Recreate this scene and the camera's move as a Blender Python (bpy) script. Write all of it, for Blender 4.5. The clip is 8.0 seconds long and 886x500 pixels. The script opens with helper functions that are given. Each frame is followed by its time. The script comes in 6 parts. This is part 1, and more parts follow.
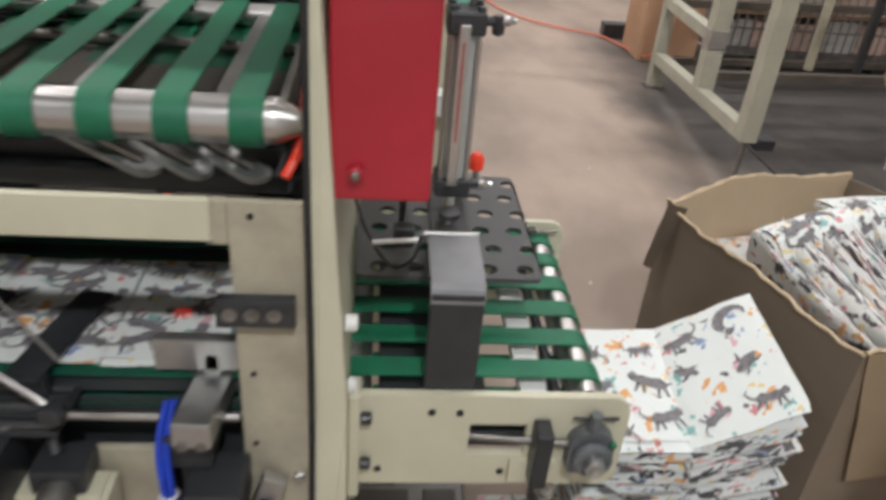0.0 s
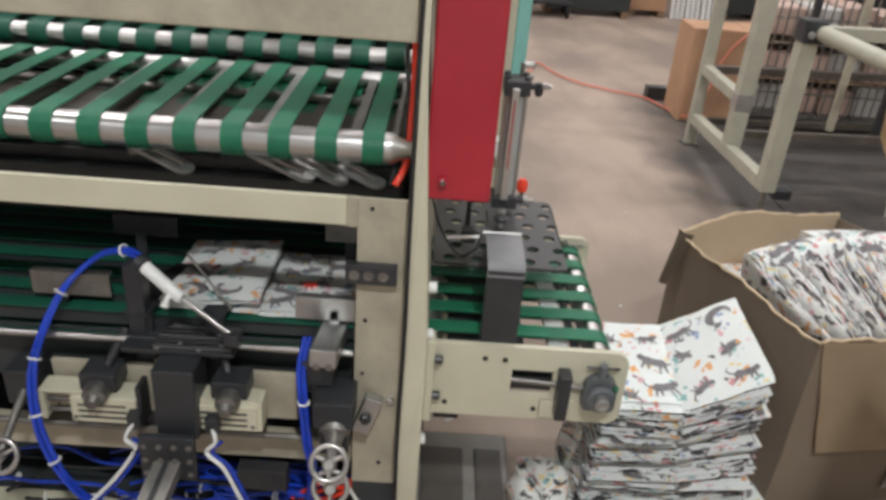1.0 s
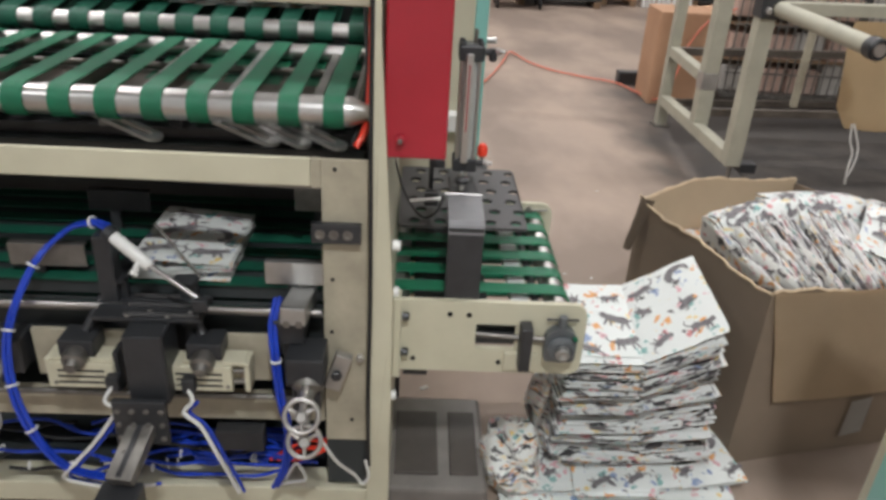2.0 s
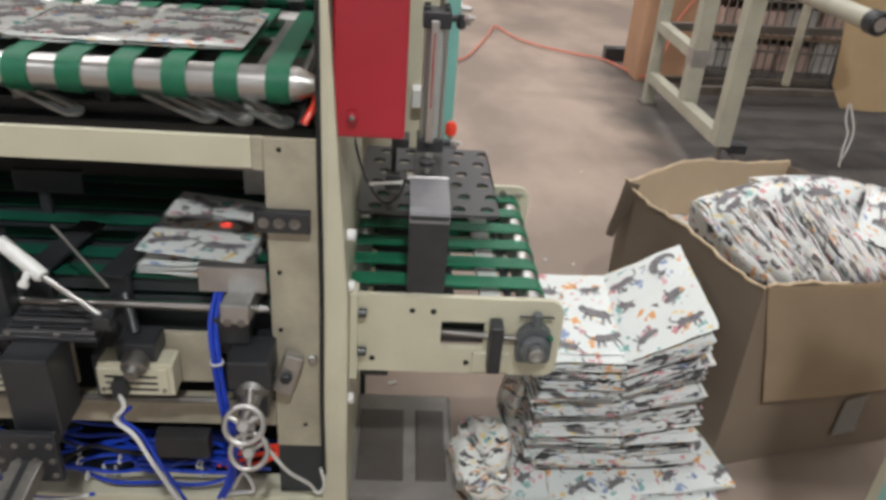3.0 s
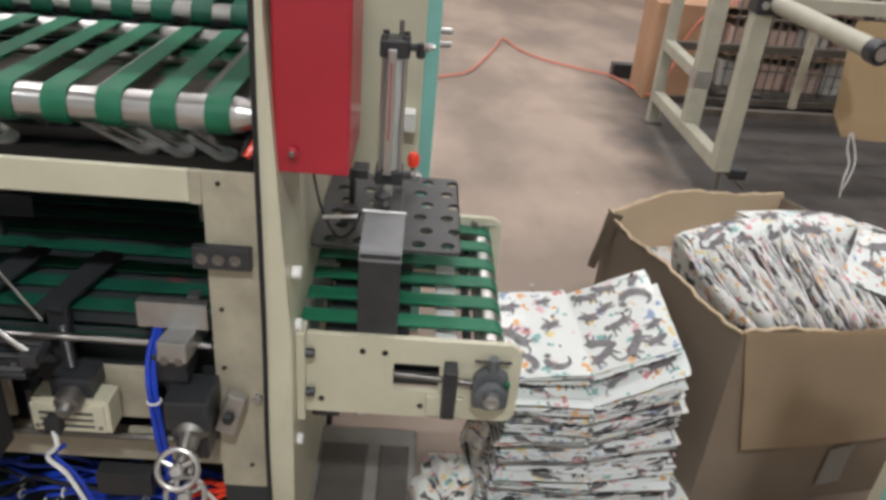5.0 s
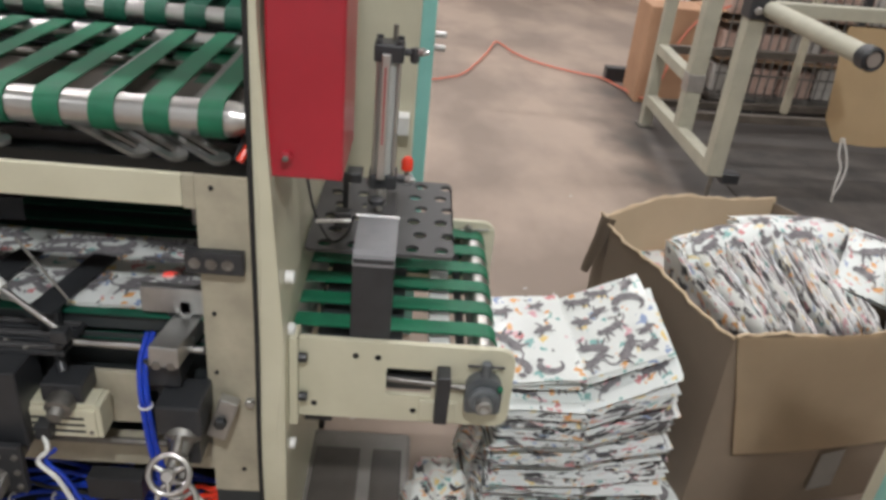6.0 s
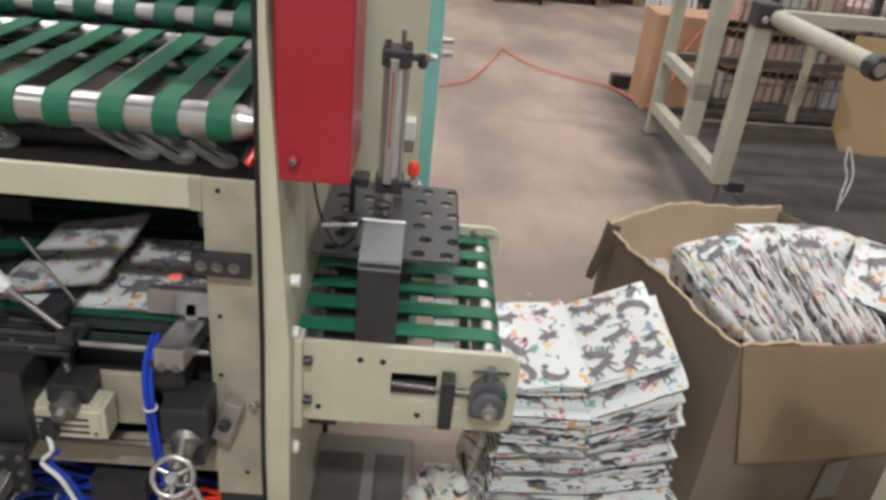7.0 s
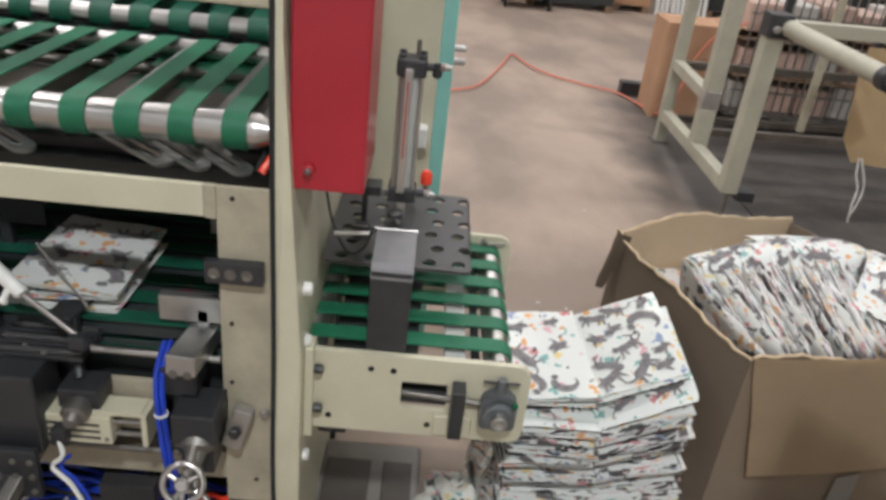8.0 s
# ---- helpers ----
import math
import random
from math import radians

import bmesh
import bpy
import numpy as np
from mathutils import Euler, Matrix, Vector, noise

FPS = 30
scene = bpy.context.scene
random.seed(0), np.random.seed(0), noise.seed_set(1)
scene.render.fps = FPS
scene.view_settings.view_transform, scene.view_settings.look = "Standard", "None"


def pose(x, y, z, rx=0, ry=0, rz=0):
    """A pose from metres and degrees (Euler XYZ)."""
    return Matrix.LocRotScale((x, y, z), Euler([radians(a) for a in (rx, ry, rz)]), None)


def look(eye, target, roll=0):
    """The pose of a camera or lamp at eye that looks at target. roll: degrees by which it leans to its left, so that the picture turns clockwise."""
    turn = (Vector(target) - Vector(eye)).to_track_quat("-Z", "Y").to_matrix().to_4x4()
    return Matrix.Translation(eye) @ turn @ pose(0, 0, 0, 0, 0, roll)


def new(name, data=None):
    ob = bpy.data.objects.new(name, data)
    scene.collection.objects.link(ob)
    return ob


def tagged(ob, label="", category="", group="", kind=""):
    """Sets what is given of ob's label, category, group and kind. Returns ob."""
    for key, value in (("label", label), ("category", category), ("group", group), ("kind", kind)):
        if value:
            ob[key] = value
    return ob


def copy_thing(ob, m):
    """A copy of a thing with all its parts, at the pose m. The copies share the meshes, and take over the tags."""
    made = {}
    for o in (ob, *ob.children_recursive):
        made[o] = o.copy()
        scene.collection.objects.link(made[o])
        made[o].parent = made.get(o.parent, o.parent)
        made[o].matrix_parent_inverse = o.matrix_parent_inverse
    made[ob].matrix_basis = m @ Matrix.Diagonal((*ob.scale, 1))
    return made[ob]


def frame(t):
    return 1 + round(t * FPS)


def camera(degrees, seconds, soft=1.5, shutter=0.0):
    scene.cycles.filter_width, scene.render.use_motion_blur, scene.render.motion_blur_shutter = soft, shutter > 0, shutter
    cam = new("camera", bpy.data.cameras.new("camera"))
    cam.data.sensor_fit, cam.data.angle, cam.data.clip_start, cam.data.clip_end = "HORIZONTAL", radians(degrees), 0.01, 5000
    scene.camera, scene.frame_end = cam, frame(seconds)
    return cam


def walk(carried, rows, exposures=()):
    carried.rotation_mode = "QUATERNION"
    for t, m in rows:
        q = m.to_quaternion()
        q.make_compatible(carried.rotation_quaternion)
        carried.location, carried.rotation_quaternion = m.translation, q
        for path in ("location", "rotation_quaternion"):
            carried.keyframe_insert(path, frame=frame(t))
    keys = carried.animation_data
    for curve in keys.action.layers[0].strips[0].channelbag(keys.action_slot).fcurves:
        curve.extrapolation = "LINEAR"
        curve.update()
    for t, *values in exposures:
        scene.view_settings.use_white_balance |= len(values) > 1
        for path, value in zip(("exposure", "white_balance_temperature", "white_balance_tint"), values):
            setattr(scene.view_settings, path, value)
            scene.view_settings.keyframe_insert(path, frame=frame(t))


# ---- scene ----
cam = camera(60.7, 8.0, soft=3.3, shutter=0.4)
PATH = [
    (0, (0.0024, -0.0025, 1.4995), (0.2024, 1.7829, 0.4230), 5.2),
    (0.5, (-0.0583, -0.3145, 1.5623), (0.0265, 1.5033, 0.5277), 4.1),
    (1, (-0.0468, -0.5156, 1.6408), (0.0066, 1.3483, 0.6880), 4.7),
    (1.2, (-0.0290, -0.5501, 1.6262), (0.0014, 1.3190, 0.6827), 4.0),
    (1.5, (-0.0081, -0.6569, 1.6199), (0.0527, 1.2122, 0.6775), 3.3),
    (3, (0.0705, -0.4569, 1.5435), (0.1993, 1.3766, 0.5382), 4.3),
    (3.5, (0.1438, -0.4004, 1.5560), (0.2087, 1.4247, 0.5309), 5.8),
    (4, (0.1794, -0.3962, 1.5665), (0.2244, 1.4363, 0.5550), 4.9),
    (4.5, (0.1951, -0.3690, 1.5717), (0.2631, 1.4708, 0.5728), 4.9),
    (6, (0.1940, -0.3575, 1.5812), (0.2998, 1.4865, 0.5937), 5.7),
    (6.5, (0.1898, -0.3575, 1.5812), (0.2914, 1.4907, 0.6000), 5.9),
    (7, (0.1898, -0.3585, 1.5801), (0.2841, 1.4928, 0.6052), 6.1),
    (7.5, (0.1773, -0.3543, 1.5853), (0.2663, 1.5001, 0.6147), 6.4),
    (8, (0.1741, -0.3522, 1.5895), (0.2537, 1.5033, 0.6220), 6.6),
]
walk(cam, [(t, look(eye, target, roll)) for t, eye, target, roll in PATH])

# ---- world and light ----
world = bpy.data.worlds.new("hall_world")
scene.world = world
world.use_nodes = True
world.node_tree.nodes["Background"].inputs[0].default_value = (0.9, 0.95, 1.0, 1)
world.node_tree.nodes["Background"].inputs[1].default_value = 0.02
scene.view_settings.exposure = 0.0


# ---- materials ----
def material(name, base, rough=0.5, metal=0.0, second=None, scale=6.0, bump=0.0, bump_scale=60.0, rough_var=0.1, coat=0.0, per_object=0.0, detail_dark=0.0):
    """Procedural surface: two-scale colour variation, roughness variation and fine relief."""
    m = bpy.data.materials.new(name)
    m.use_nodes = True
    nt = m.node_tree
    n, l = nt.nodes, nt.links
    bsdf = n["Principled BSDF"]
    tc = n.new("ShaderNodeTexCoord")
    second = second or tuple(c * 0.78 for c in base)
    big = n.new("ShaderNodeTexNoise")
    big.inputs["Scale"].default_value = scale
    big.inputs["Detail"].default_value = 6
    big.inputs["Roughness"].default_value = 0.62
    l.new(tc.outputs["Object"], big.inputs["Vector"])
    ramp = n.new("ShaderNodeValToRGB")
    ramp.color_ramp.elements[0].position, ramp.color_ramp.elements[1].position = 0.34, 0.66
    ramp.color_ramp.elements[0].color, ramp.color_ramp.elements[1].color = (*second, 1), (*base, 1)
    l.new(big.outputs["Fac"], ramp.inputs["Fac"])
    col = ramp.outputs["Color"]
    fine = n.new("ShaderNodeTexNoise")
    fine.inputs["Scale"].default_value = bump_scale
    fine.inputs["Detail"].default_value = 4
    l.new(tc.outputs["Object"], fine.inputs["Vector"])
    if detail_dark:
        mix = n.new("ShaderNodeMix")
        mix.data_type, mix.blend_type = "RGBA", "MULTIPLY"
        mix.inputs["Factor"].default_value = detail_dark
        l.new(col, mix.inputs["A"])
        l.new(fine.outputs["Fac"], mix.inputs["B"])
        col = mix.outputs["Result"]
    if per_object:
        info = n.new("ShaderNodeObjectInfo")
        hsv = n.new("ShaderNodeHueSaturation")
        mr = n.new("ShaderNodeMapRange")
        mr.inputs["To Min"].default_value, mr.inputs["To Max"].default_value = 1 - per_object, 1 + per_object
        l.new(info.outputs["Random"], mr.inputs["Value"])
        l.new(mr.outputs["Result"], hsv.inputs["Value"])
        l.new(col, hsv.inputs["Color"])
        col = hsv.outputs["Color"]
    l.new(col, bsdf.inputs["Base Color"])
    rr = n.new("ShaderNodeMapRange")
    rr.inputs["To Min"].default_value, rr.inputs["To Max"].default_value = max(0.03, rough - rough_var), min(1, rough + rough_var)
    l.new(big.outputs["Fac"], rr.inputs["Value"])
    l.new(rr.outputs["Result"], bsdf.inputs["Roughness"])
    bsdf.inputs["Metallic"].default_value = metal
    bsdf.inputs["Coat Weight"].default_value = coat
    if bump:
        b = n.new("ShaderNodeBump")
        b.inputs["Strength"].default_value = bump
        b.inputs["Distance"].default_value = 0.002
        l.new(fine.outputs["Fac"], b.inputs["Height"])
        l.new(b.outputs["Normal"], bsdf.inputs["Normal"])
    return m


CREAM = material("cream_paint", (0.60, 0.575, 0.44), 0.42, second=(0.53, 0.505, 0.38), scale=5, bump=0.05, coat=0.1)
CREAM_WORN = material("worn_cream_paint", (0.46, 0.42, 0.32), 0.5, second=(0.33, 0.30, 0.23), scale=9, bump=0.1)
BROWNPLATE = material("oily_brown_plate", (0.15, 0.127, 0.105), 0.45, 0.2, second=(0.085, 0.072, 0.060), scale=8)
GREYCAST = material("grey_cast_iron", (0.17, 0.185, 0.195), 0.45, 0.3, second=(0.12, 0.13, 0.14), scale=25, bump=0.1)
FRAMEPAINT = material("dull_pale_paint", (0.47, 0.46, 0.37), 0.5, second=(0.38, 0.37, 0.30), scale=6, bump=0.06)
TRAYDARK = material("dark_tray_panel", (0.10, 0.085, 0.075), 0.5, second=(0.06, 0.052, 0.047), scale=6)
# Paler than ORANGE: haze over the far aisle is mixed into the hose colour.
HOSEPALE = material("hazed_red_hose", (0.80, 0.24, 0.16), 0.45, second=(0.70, 0.19, 0.125), scale=10)
BOARD = material("tan_board", (0.60, 0.47, 0.30), 0.75, second=(0.54, 0.42, 0.265), scale=5, bump=0.1)
GREEN = material("green_belt", (0.006, 0.150, 0.072), 0.55, second=(0.005, 0.105, 0.052), scale=14, bump=0.12, bump_scale=300)
# Darker copy of GREEN: the dimness of the bay is put into the colour.
GREEN_DARK = material("shaded_green_belt", (0.009, 0.100, 0.060), 0.5, second=(0.007, 0.066, 0.042), scale=12, bump=0.12, bump_scale=300)
CHROME = material("ground_steel", (0.56, 0.55, 0.54), 0.30, 1.0, second=(0.50, 0.49, 0.48), scale=8, rough_var=0.05)
ALU = material("aluminium", (0.52, 0.52, 0.51), 0.38, 0.9, second=(0.42, 0.42, 0.41), scale=20, bump=0.05)
STEEL = material("dull_steel", (0.30, 0.29, 0.27), 0.45, 0.85, second=(0.20, 0.19, 0.18), scale=16, bump=0.08)
BARREL = material("brushed_barrel", (0.60, 0.60, 0.59), 0.40, 0.45, second=(0.52, 0.52, 0.51), scale=20)
BLACKMETAL = material("blackened_steel", (0.038, 0.040, 0.044), 0.38, 0.1, second=(0.025, 0.026, 0.029), scale=12, bump=0.06)
PLATE = material("dark_grey_plate", (0.080, 0.078, 0.080), 0.5, 0.1, second=(0.060, 0.059, 0.061), scale=10, bump=0.05)
ARMGREY = material("grey_strap", (0.24, 0.24, 0.25), 0.45, 0.25, second=(0.19, 0.19, 0.20), scale=12, bump=0.05)
RED = material("red_enamel", (0.40, 0.016, 0.032), 0.40, second=(0.33, 0.012, 0.025), scale=4, bump=0.04, coat=0.2)
RUBBER = material("black_rubber", (0.015, 0.015, 0.016), 0.6, bump=0.1)
BLUE = material("blue_air_tube", (0.012, 0.055, 0.50), 0.3, second=(0.010, 0.04, 0.38), scale=20)
WHITEPL = material("white_plastic", (0.78, 0.78, 0.76), 0.4, second=(0.66, 0.66, 0.64), scale=20)
ORANGE = material("orange_red_hose", (0.85, 0.055, 0.022), 0.35, second=(0.70, 0.045, 0.02), scale=12)
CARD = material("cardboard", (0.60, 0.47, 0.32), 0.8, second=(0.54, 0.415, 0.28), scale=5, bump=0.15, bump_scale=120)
# Darker copy of CARD: shade on the carton's outer sides put into colour.
CARD_SHADED = material("shaded_cardboard", (0.235, 0.184, 0.138), 0.8, second=(0.20, 0.156, 0.116), scale=4, bump=0.15, bump_scale=120)
CARD_RED = material("reddish_cardboard", (0.52, 0.31, 0.19), 0.8, second=(0.45, 0.26, 0.155), scale=4, bump=0.1)
WOOD = material("pallet_wood", (0.30, 0.20, 0.12), 0.75, second=(0.20, 0.13, 0.08), scale=12, bump=0.3, per_object=0.15)
TEAL = material("teal_edge", (0.27, 0.60, 0.54), 0.3, second=(0.23, 0.54, 0.49), scale=6)
DARKSHEET = material("mottled_dark_sheet", (0.098, 0.085, 0.076), 0.75, second=(0.036, 0.033, 0.031), scale=3.2, bump=0.25)
DARKBACK = material("near_black", (0.038, 0.045, 0.047), 0.5, second=(0.027, 0.032, 0.034), scale=3)
CEILP = material("ceiling_sheet", (0.50, 0.50, 0.50), 0.8, second=(0.42, 0.42, 0.42), scale=1.5)
WALLP = material("hall_wall_paint", (0.74, 0.74, 0.73), 0.8, second=(0.66, 0.66, 0.65), scale=1.5)
PAPER = material("white_label_paper", (0.55, 0.53, 0.50), 0.7, second=(0.48, 0.46, 0.43), scale=8)
FILM = material("grey_wrapping_film", (0.24, 0.22, 0.205), 0.32, second=(0.17, 0.155, 0.145), scale=7, bump=0.4, bump_scale=25)


def floor_material():
    m = material("worn_concrete", (0.45, 0.352, 0.285), 0.62, second=(0.37, 0.292, 0.238), scale=0.9, bump=0.15, bump_scale=90)
    n, l = m.node_tree.nodes, m.node_tree.links
    bsdf = n["Principled BSDF"]
    old = bsdf.inputs["Base Color"].links[0].from_socket
    tc = n.new("ShaderNodeTexCoord")
    mp = n.new("ShaderNodeMapping")
    mp.inputs["Scale"].default_value = (1.0, 0.55, 1.0)
    l.new(tc.outputs["Object"], mp.inputs["Vector"])
    stain = n.new("ShaderNodeTexNoise")
    stain.inputs["Scale"].default_value, stain.inputs["Detail"].default_value = 1.3, 8
    l.new(mp.outputs["Vector"], stain.inputs["Vector"])
    ramp = n.new("ShaderNodeValToRGB")
    ramp.color_ramp.elements[0].position, ramp.color_ramp.elements[1].position = 0.42, 0.60
    ramp.color_ramp.elements[0].color, ramp.color_ramp.elements[1].color = (0.66, 0.66, 0.665, 1), (1, 1, 1, 1)
    l.new(stain.outputs["Fac"], ramp.inputs["Fac"])
    mix = n.new("ShaderNodeMix")
    mix.data_type, mix.blend_type = "RGBA", "MULTIPLY"
    mix.inputs["Factor"].default_value = 1.0
    l.new(old, mix.inputs["A"])
    l.new(ramp.outputs["Color"], mix.inputs["B"])
    l.new(mix.outputs["Result"], bsdf.inputs["Base Color"])
    # floor turns darker along the machine across the aisle, with a ragged edge
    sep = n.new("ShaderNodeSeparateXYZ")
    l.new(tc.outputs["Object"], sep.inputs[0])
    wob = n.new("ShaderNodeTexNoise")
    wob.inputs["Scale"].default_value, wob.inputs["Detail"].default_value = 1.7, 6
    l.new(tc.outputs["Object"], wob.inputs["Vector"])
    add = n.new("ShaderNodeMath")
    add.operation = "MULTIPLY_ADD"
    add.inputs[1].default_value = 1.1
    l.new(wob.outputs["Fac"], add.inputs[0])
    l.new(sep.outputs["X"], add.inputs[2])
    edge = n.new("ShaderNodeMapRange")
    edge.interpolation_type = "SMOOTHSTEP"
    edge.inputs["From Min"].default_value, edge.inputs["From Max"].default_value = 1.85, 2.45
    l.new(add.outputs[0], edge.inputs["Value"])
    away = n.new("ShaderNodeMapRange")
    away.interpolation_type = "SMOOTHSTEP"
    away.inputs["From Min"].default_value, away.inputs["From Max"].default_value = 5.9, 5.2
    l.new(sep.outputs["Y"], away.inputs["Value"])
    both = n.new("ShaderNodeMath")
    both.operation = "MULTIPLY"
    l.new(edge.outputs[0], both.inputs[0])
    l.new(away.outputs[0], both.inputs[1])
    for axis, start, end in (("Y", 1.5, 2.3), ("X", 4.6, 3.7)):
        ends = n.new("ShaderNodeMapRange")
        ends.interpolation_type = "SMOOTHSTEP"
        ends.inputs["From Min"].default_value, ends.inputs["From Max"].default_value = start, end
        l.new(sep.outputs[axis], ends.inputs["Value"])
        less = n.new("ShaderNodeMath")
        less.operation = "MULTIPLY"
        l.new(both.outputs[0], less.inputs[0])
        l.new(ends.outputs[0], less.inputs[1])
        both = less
    dark_zone = n.new("ShaderNodeMix")
    dark_zone.data_type = "RGBA"
    dark_zone.inputs["B"].default_value = (0.085, 0.078, 0.072, 1)
    l.new(both.outputs[0], dark_zone.inputs["Factor"])
    l.new(mix.outputs["Result"], dark_zone.inputs["A"])
    l.new(dark_zone.outputs["Result"], bsdf.inputs["Base Color"])
    return m


FLOOR = floor_material()


def print_material(name, white=(0.74, 0.75, 0.72), density=1.0, figures=0.36, drops=0.36, press=(1.0, 1.0, 5.0), rough=0.55):
    """White non-woven cloth with a scattered print: dark long shapes and small coloured drops."""
    m = bpy.data.materials.new(name)
    m.use_nodes = True
    n, l = m.node_tree.nodes, m.node_tree.links
    bsdf = n["Principled BSDF"]
    tc = n.new("ShaderNodeTexCoord")
    info = n.new("ShaderNodeObjectInfo")
    off = n.new("ShaderNodeVectorMath")
    off.operation = "MULTIPLY_ADD"
    comb = n.new("ShaderNodeCombineXYZ")
    for k in range(3):
        l.new(info.outputs["Random"], comb.inputs[k])
    off.inputs[1].default_value = (3.1, 7.7, 5.3)
    l.new(comb.outputs[0], off.inputs[0])
    flat = n.new("ShaderNodeMapping")
    flat.inputs["Scale"].default_value = press
    l.new(tc.outputs["Object"], flat.inputs["Vector"])
    l.new(flat.outputs[0], off.inputs[2])
    warp = n.new("ShaderNodeTexNoise")
    warp.inputs["Scale"].default_value, warp.inputs["Detail"].default_value = 24, 3
    l.new(off.outputs[0], warp.inputs["Vector"])
    sub = n.new("ShaderNodeVectorMath")
    sub.operation = "MULTIPLY_ADD"
    sub.inputs[1].default_value = (0.075, 0.075, 0.075)
    l.new(warp.outputs["Color"], sub.inputs[0])
    l.new(off.outputs[0], sub.inputs[2])

    warp2 = n.new("ShaderNodeTexNoise")
    warp2.inputs["Scale"].default_value, warp2.inputs["Detail"].default_value = 70, 2
    l.new(off.outputs[0], warp2.inputs["Vector"])
    sub2 = n.new("ShaderNodeVectorMath")
    sub2.operation = "MULTIPLY_ADD"
    sub2.inputs[1].default_value = (0.035, 0.035, 0.035)
    l.new(warp2.outputs["Color"], sub2.inputs[0])
    l.new(sub.outputs[0], sub2.inputs[2])
    sub = sub2

    def layer(scale, stretch, radius, keep):
        mp = n.new("ShaderNodeMapping")
        mp.inputs["Scale"].default_value = stretch
        mp.inputs["Rotation"].default_value = (0, 0, keep * 2.0)
        l.new(sub.outputs[0], mp.inputs["Vector"])
        v = n.new("ShaderNodeTexVoronoi")
        v.inputs["Scale"].default_value = scale
        v.inputs["Randomness"].default_value = 0.75
        l.new(mp.outputs[0], v.inputs["Vector"])
        lt = n.new("ShaderNodeMath")
        lt.operation = "LESS_THAN"
        lt.inputs[1].default_value = radius
        l.new(v.outputs["Distance"], lt.inputs[0])
        sep = n.new("ShaderNodeSeparateColor")
        l.new(v.outputs["Color"], sep.inputs[0])
        gt = n.new("ShaderNodeMath")
        gt.operation = "GREATER_THAN"
        gt.inputs[1].default_value = keep
        l.new(sep.outputs["Red"], gt.inputs[0])
        mul = n.new("ShaderNodeMath")
        mul.operation = "MULTIPLY"
        l.new(lt.outputs[0], mul.inputs[0])
        l.new(gt.outputs[0], mul.inputs[1])
        return mul.outputs[0], sep.outputs["Green"]

    dark, dr = layer(13, (1.0, 1.9, 1.2), figures * density, 0.25)
    drop, cr = layer(23, (1.25, 1.0, 1.1), drops * density, 0.20)
    ramp = n.new("ShaderNodeValToRGB")
    ramp.color_ramp.interpolation = "CONSTANT"
    els = ramp.color_ramp.elements
    els[0].position, els[0].color = 0.0, (0.72, 0.37, 0.15, 1)
    els[1].position, els[1].color = 0.28, (0.60, 0.24, 0.25, 1)
    for p, c in ((0.45, (0.74, 0.58, 0.26, 1)), (0.60, (0.24, 0.44, 0.42, 1)), (0.74, (0.26, 0.33, 0.50, 1)), (0.86, (0.68, 0.40, 0.44, 1))):
        e = els.new(p)
        e.color = c
    l.new(cr, ramp.inputs["Fac"])
    ramp2 = n.new("ShaderNodeValToRGB")
    ramp2.color_ramp.elements[0].color, ramp2.color_ramp.elements[1].color = (0.045, 0.044, 0.048, 1), (0.16, 0.145, 0.15, 1)
    l.new(dr, ramp2.inputs["Fac"])
    a = n.new("ShaderNodeMix")
    a.data_type = "RGBA"
    a.inputs["A"].default_value = (*white, 1)
    l.new(drop, a.inputs["Factor"])
    l.new(ramp.outputs["Color"], a.inputs["B"])
    b = n.new("ShaderNodeMix")
    b.data_type = "RGBA"
    l.new(dark, b.inputs["Factor"])
    l.new(a.outputs["Result"], b.inputs["A"])
    l.new(ramp2.outputs["Color"], b.inputs["B"])
    l.new(b.outputs["Result"], bsdf.inputs["Base Color"])
    bsdf.inputs["Roughness"].default_value = rough
    wr = n.new("ShaderNodeTexNoise")
    wr.inputs["Scale"].default_value, wr.inputs["Detail"].default_value = 26, 5
    l.new(tc.outputs["Object"], wr.inputs["Vector"])
    bp = n.new("ShaderNodeBump")
    bp.inputs["Strength"].default_value, bp.inputs["Distance"].default_value = 0.35, 0.006
    l.new(wr.outputs["Fac"], bp.inputs["Height"])
    l.new(bp.outputs["Normal"], bsdf.inputs["Normal"])
    return m


PRINT = print_material("printed_white_cloth")
PRINT_FACE = print_material("printed_cloth_face", (0.72, 0.75, 0.735), 0.9, 0.17)
PRINT_GLOSS = print_material("laminated_printed_cloth", (0.70, 0.72, 0.70), 0.9, 0.17, rough=0.2)
PRINT_PACKED = print_material("printed_cloth_folds", (0.74, 0.74, 0.735), 0.95, 0.47, 0.32, (0.45, 1.0, 9.0))
INK = material("dark_print_ink", (0.12, 0.113, 0.122), 0.6, second=(0.24, 0.225, 0.235), scale=70)
PRINT_STACK = print_material("printed_cloth_stacked", (0.70, 0.715, 0.705), 1.0, 0.43, 0.32, (0.8, 0.8, 34.0))
PACKPINK = material("pinkish_wrapped_goods", (0.66, 0.49, 0.42), 0.6, second=(0.52, 0.36, 0.30), scale=9, per_object=0.2)
PRINT_EDGE = print_material("printed_cloth_edges", (0.64, 0.65, 0.63), 1.1)

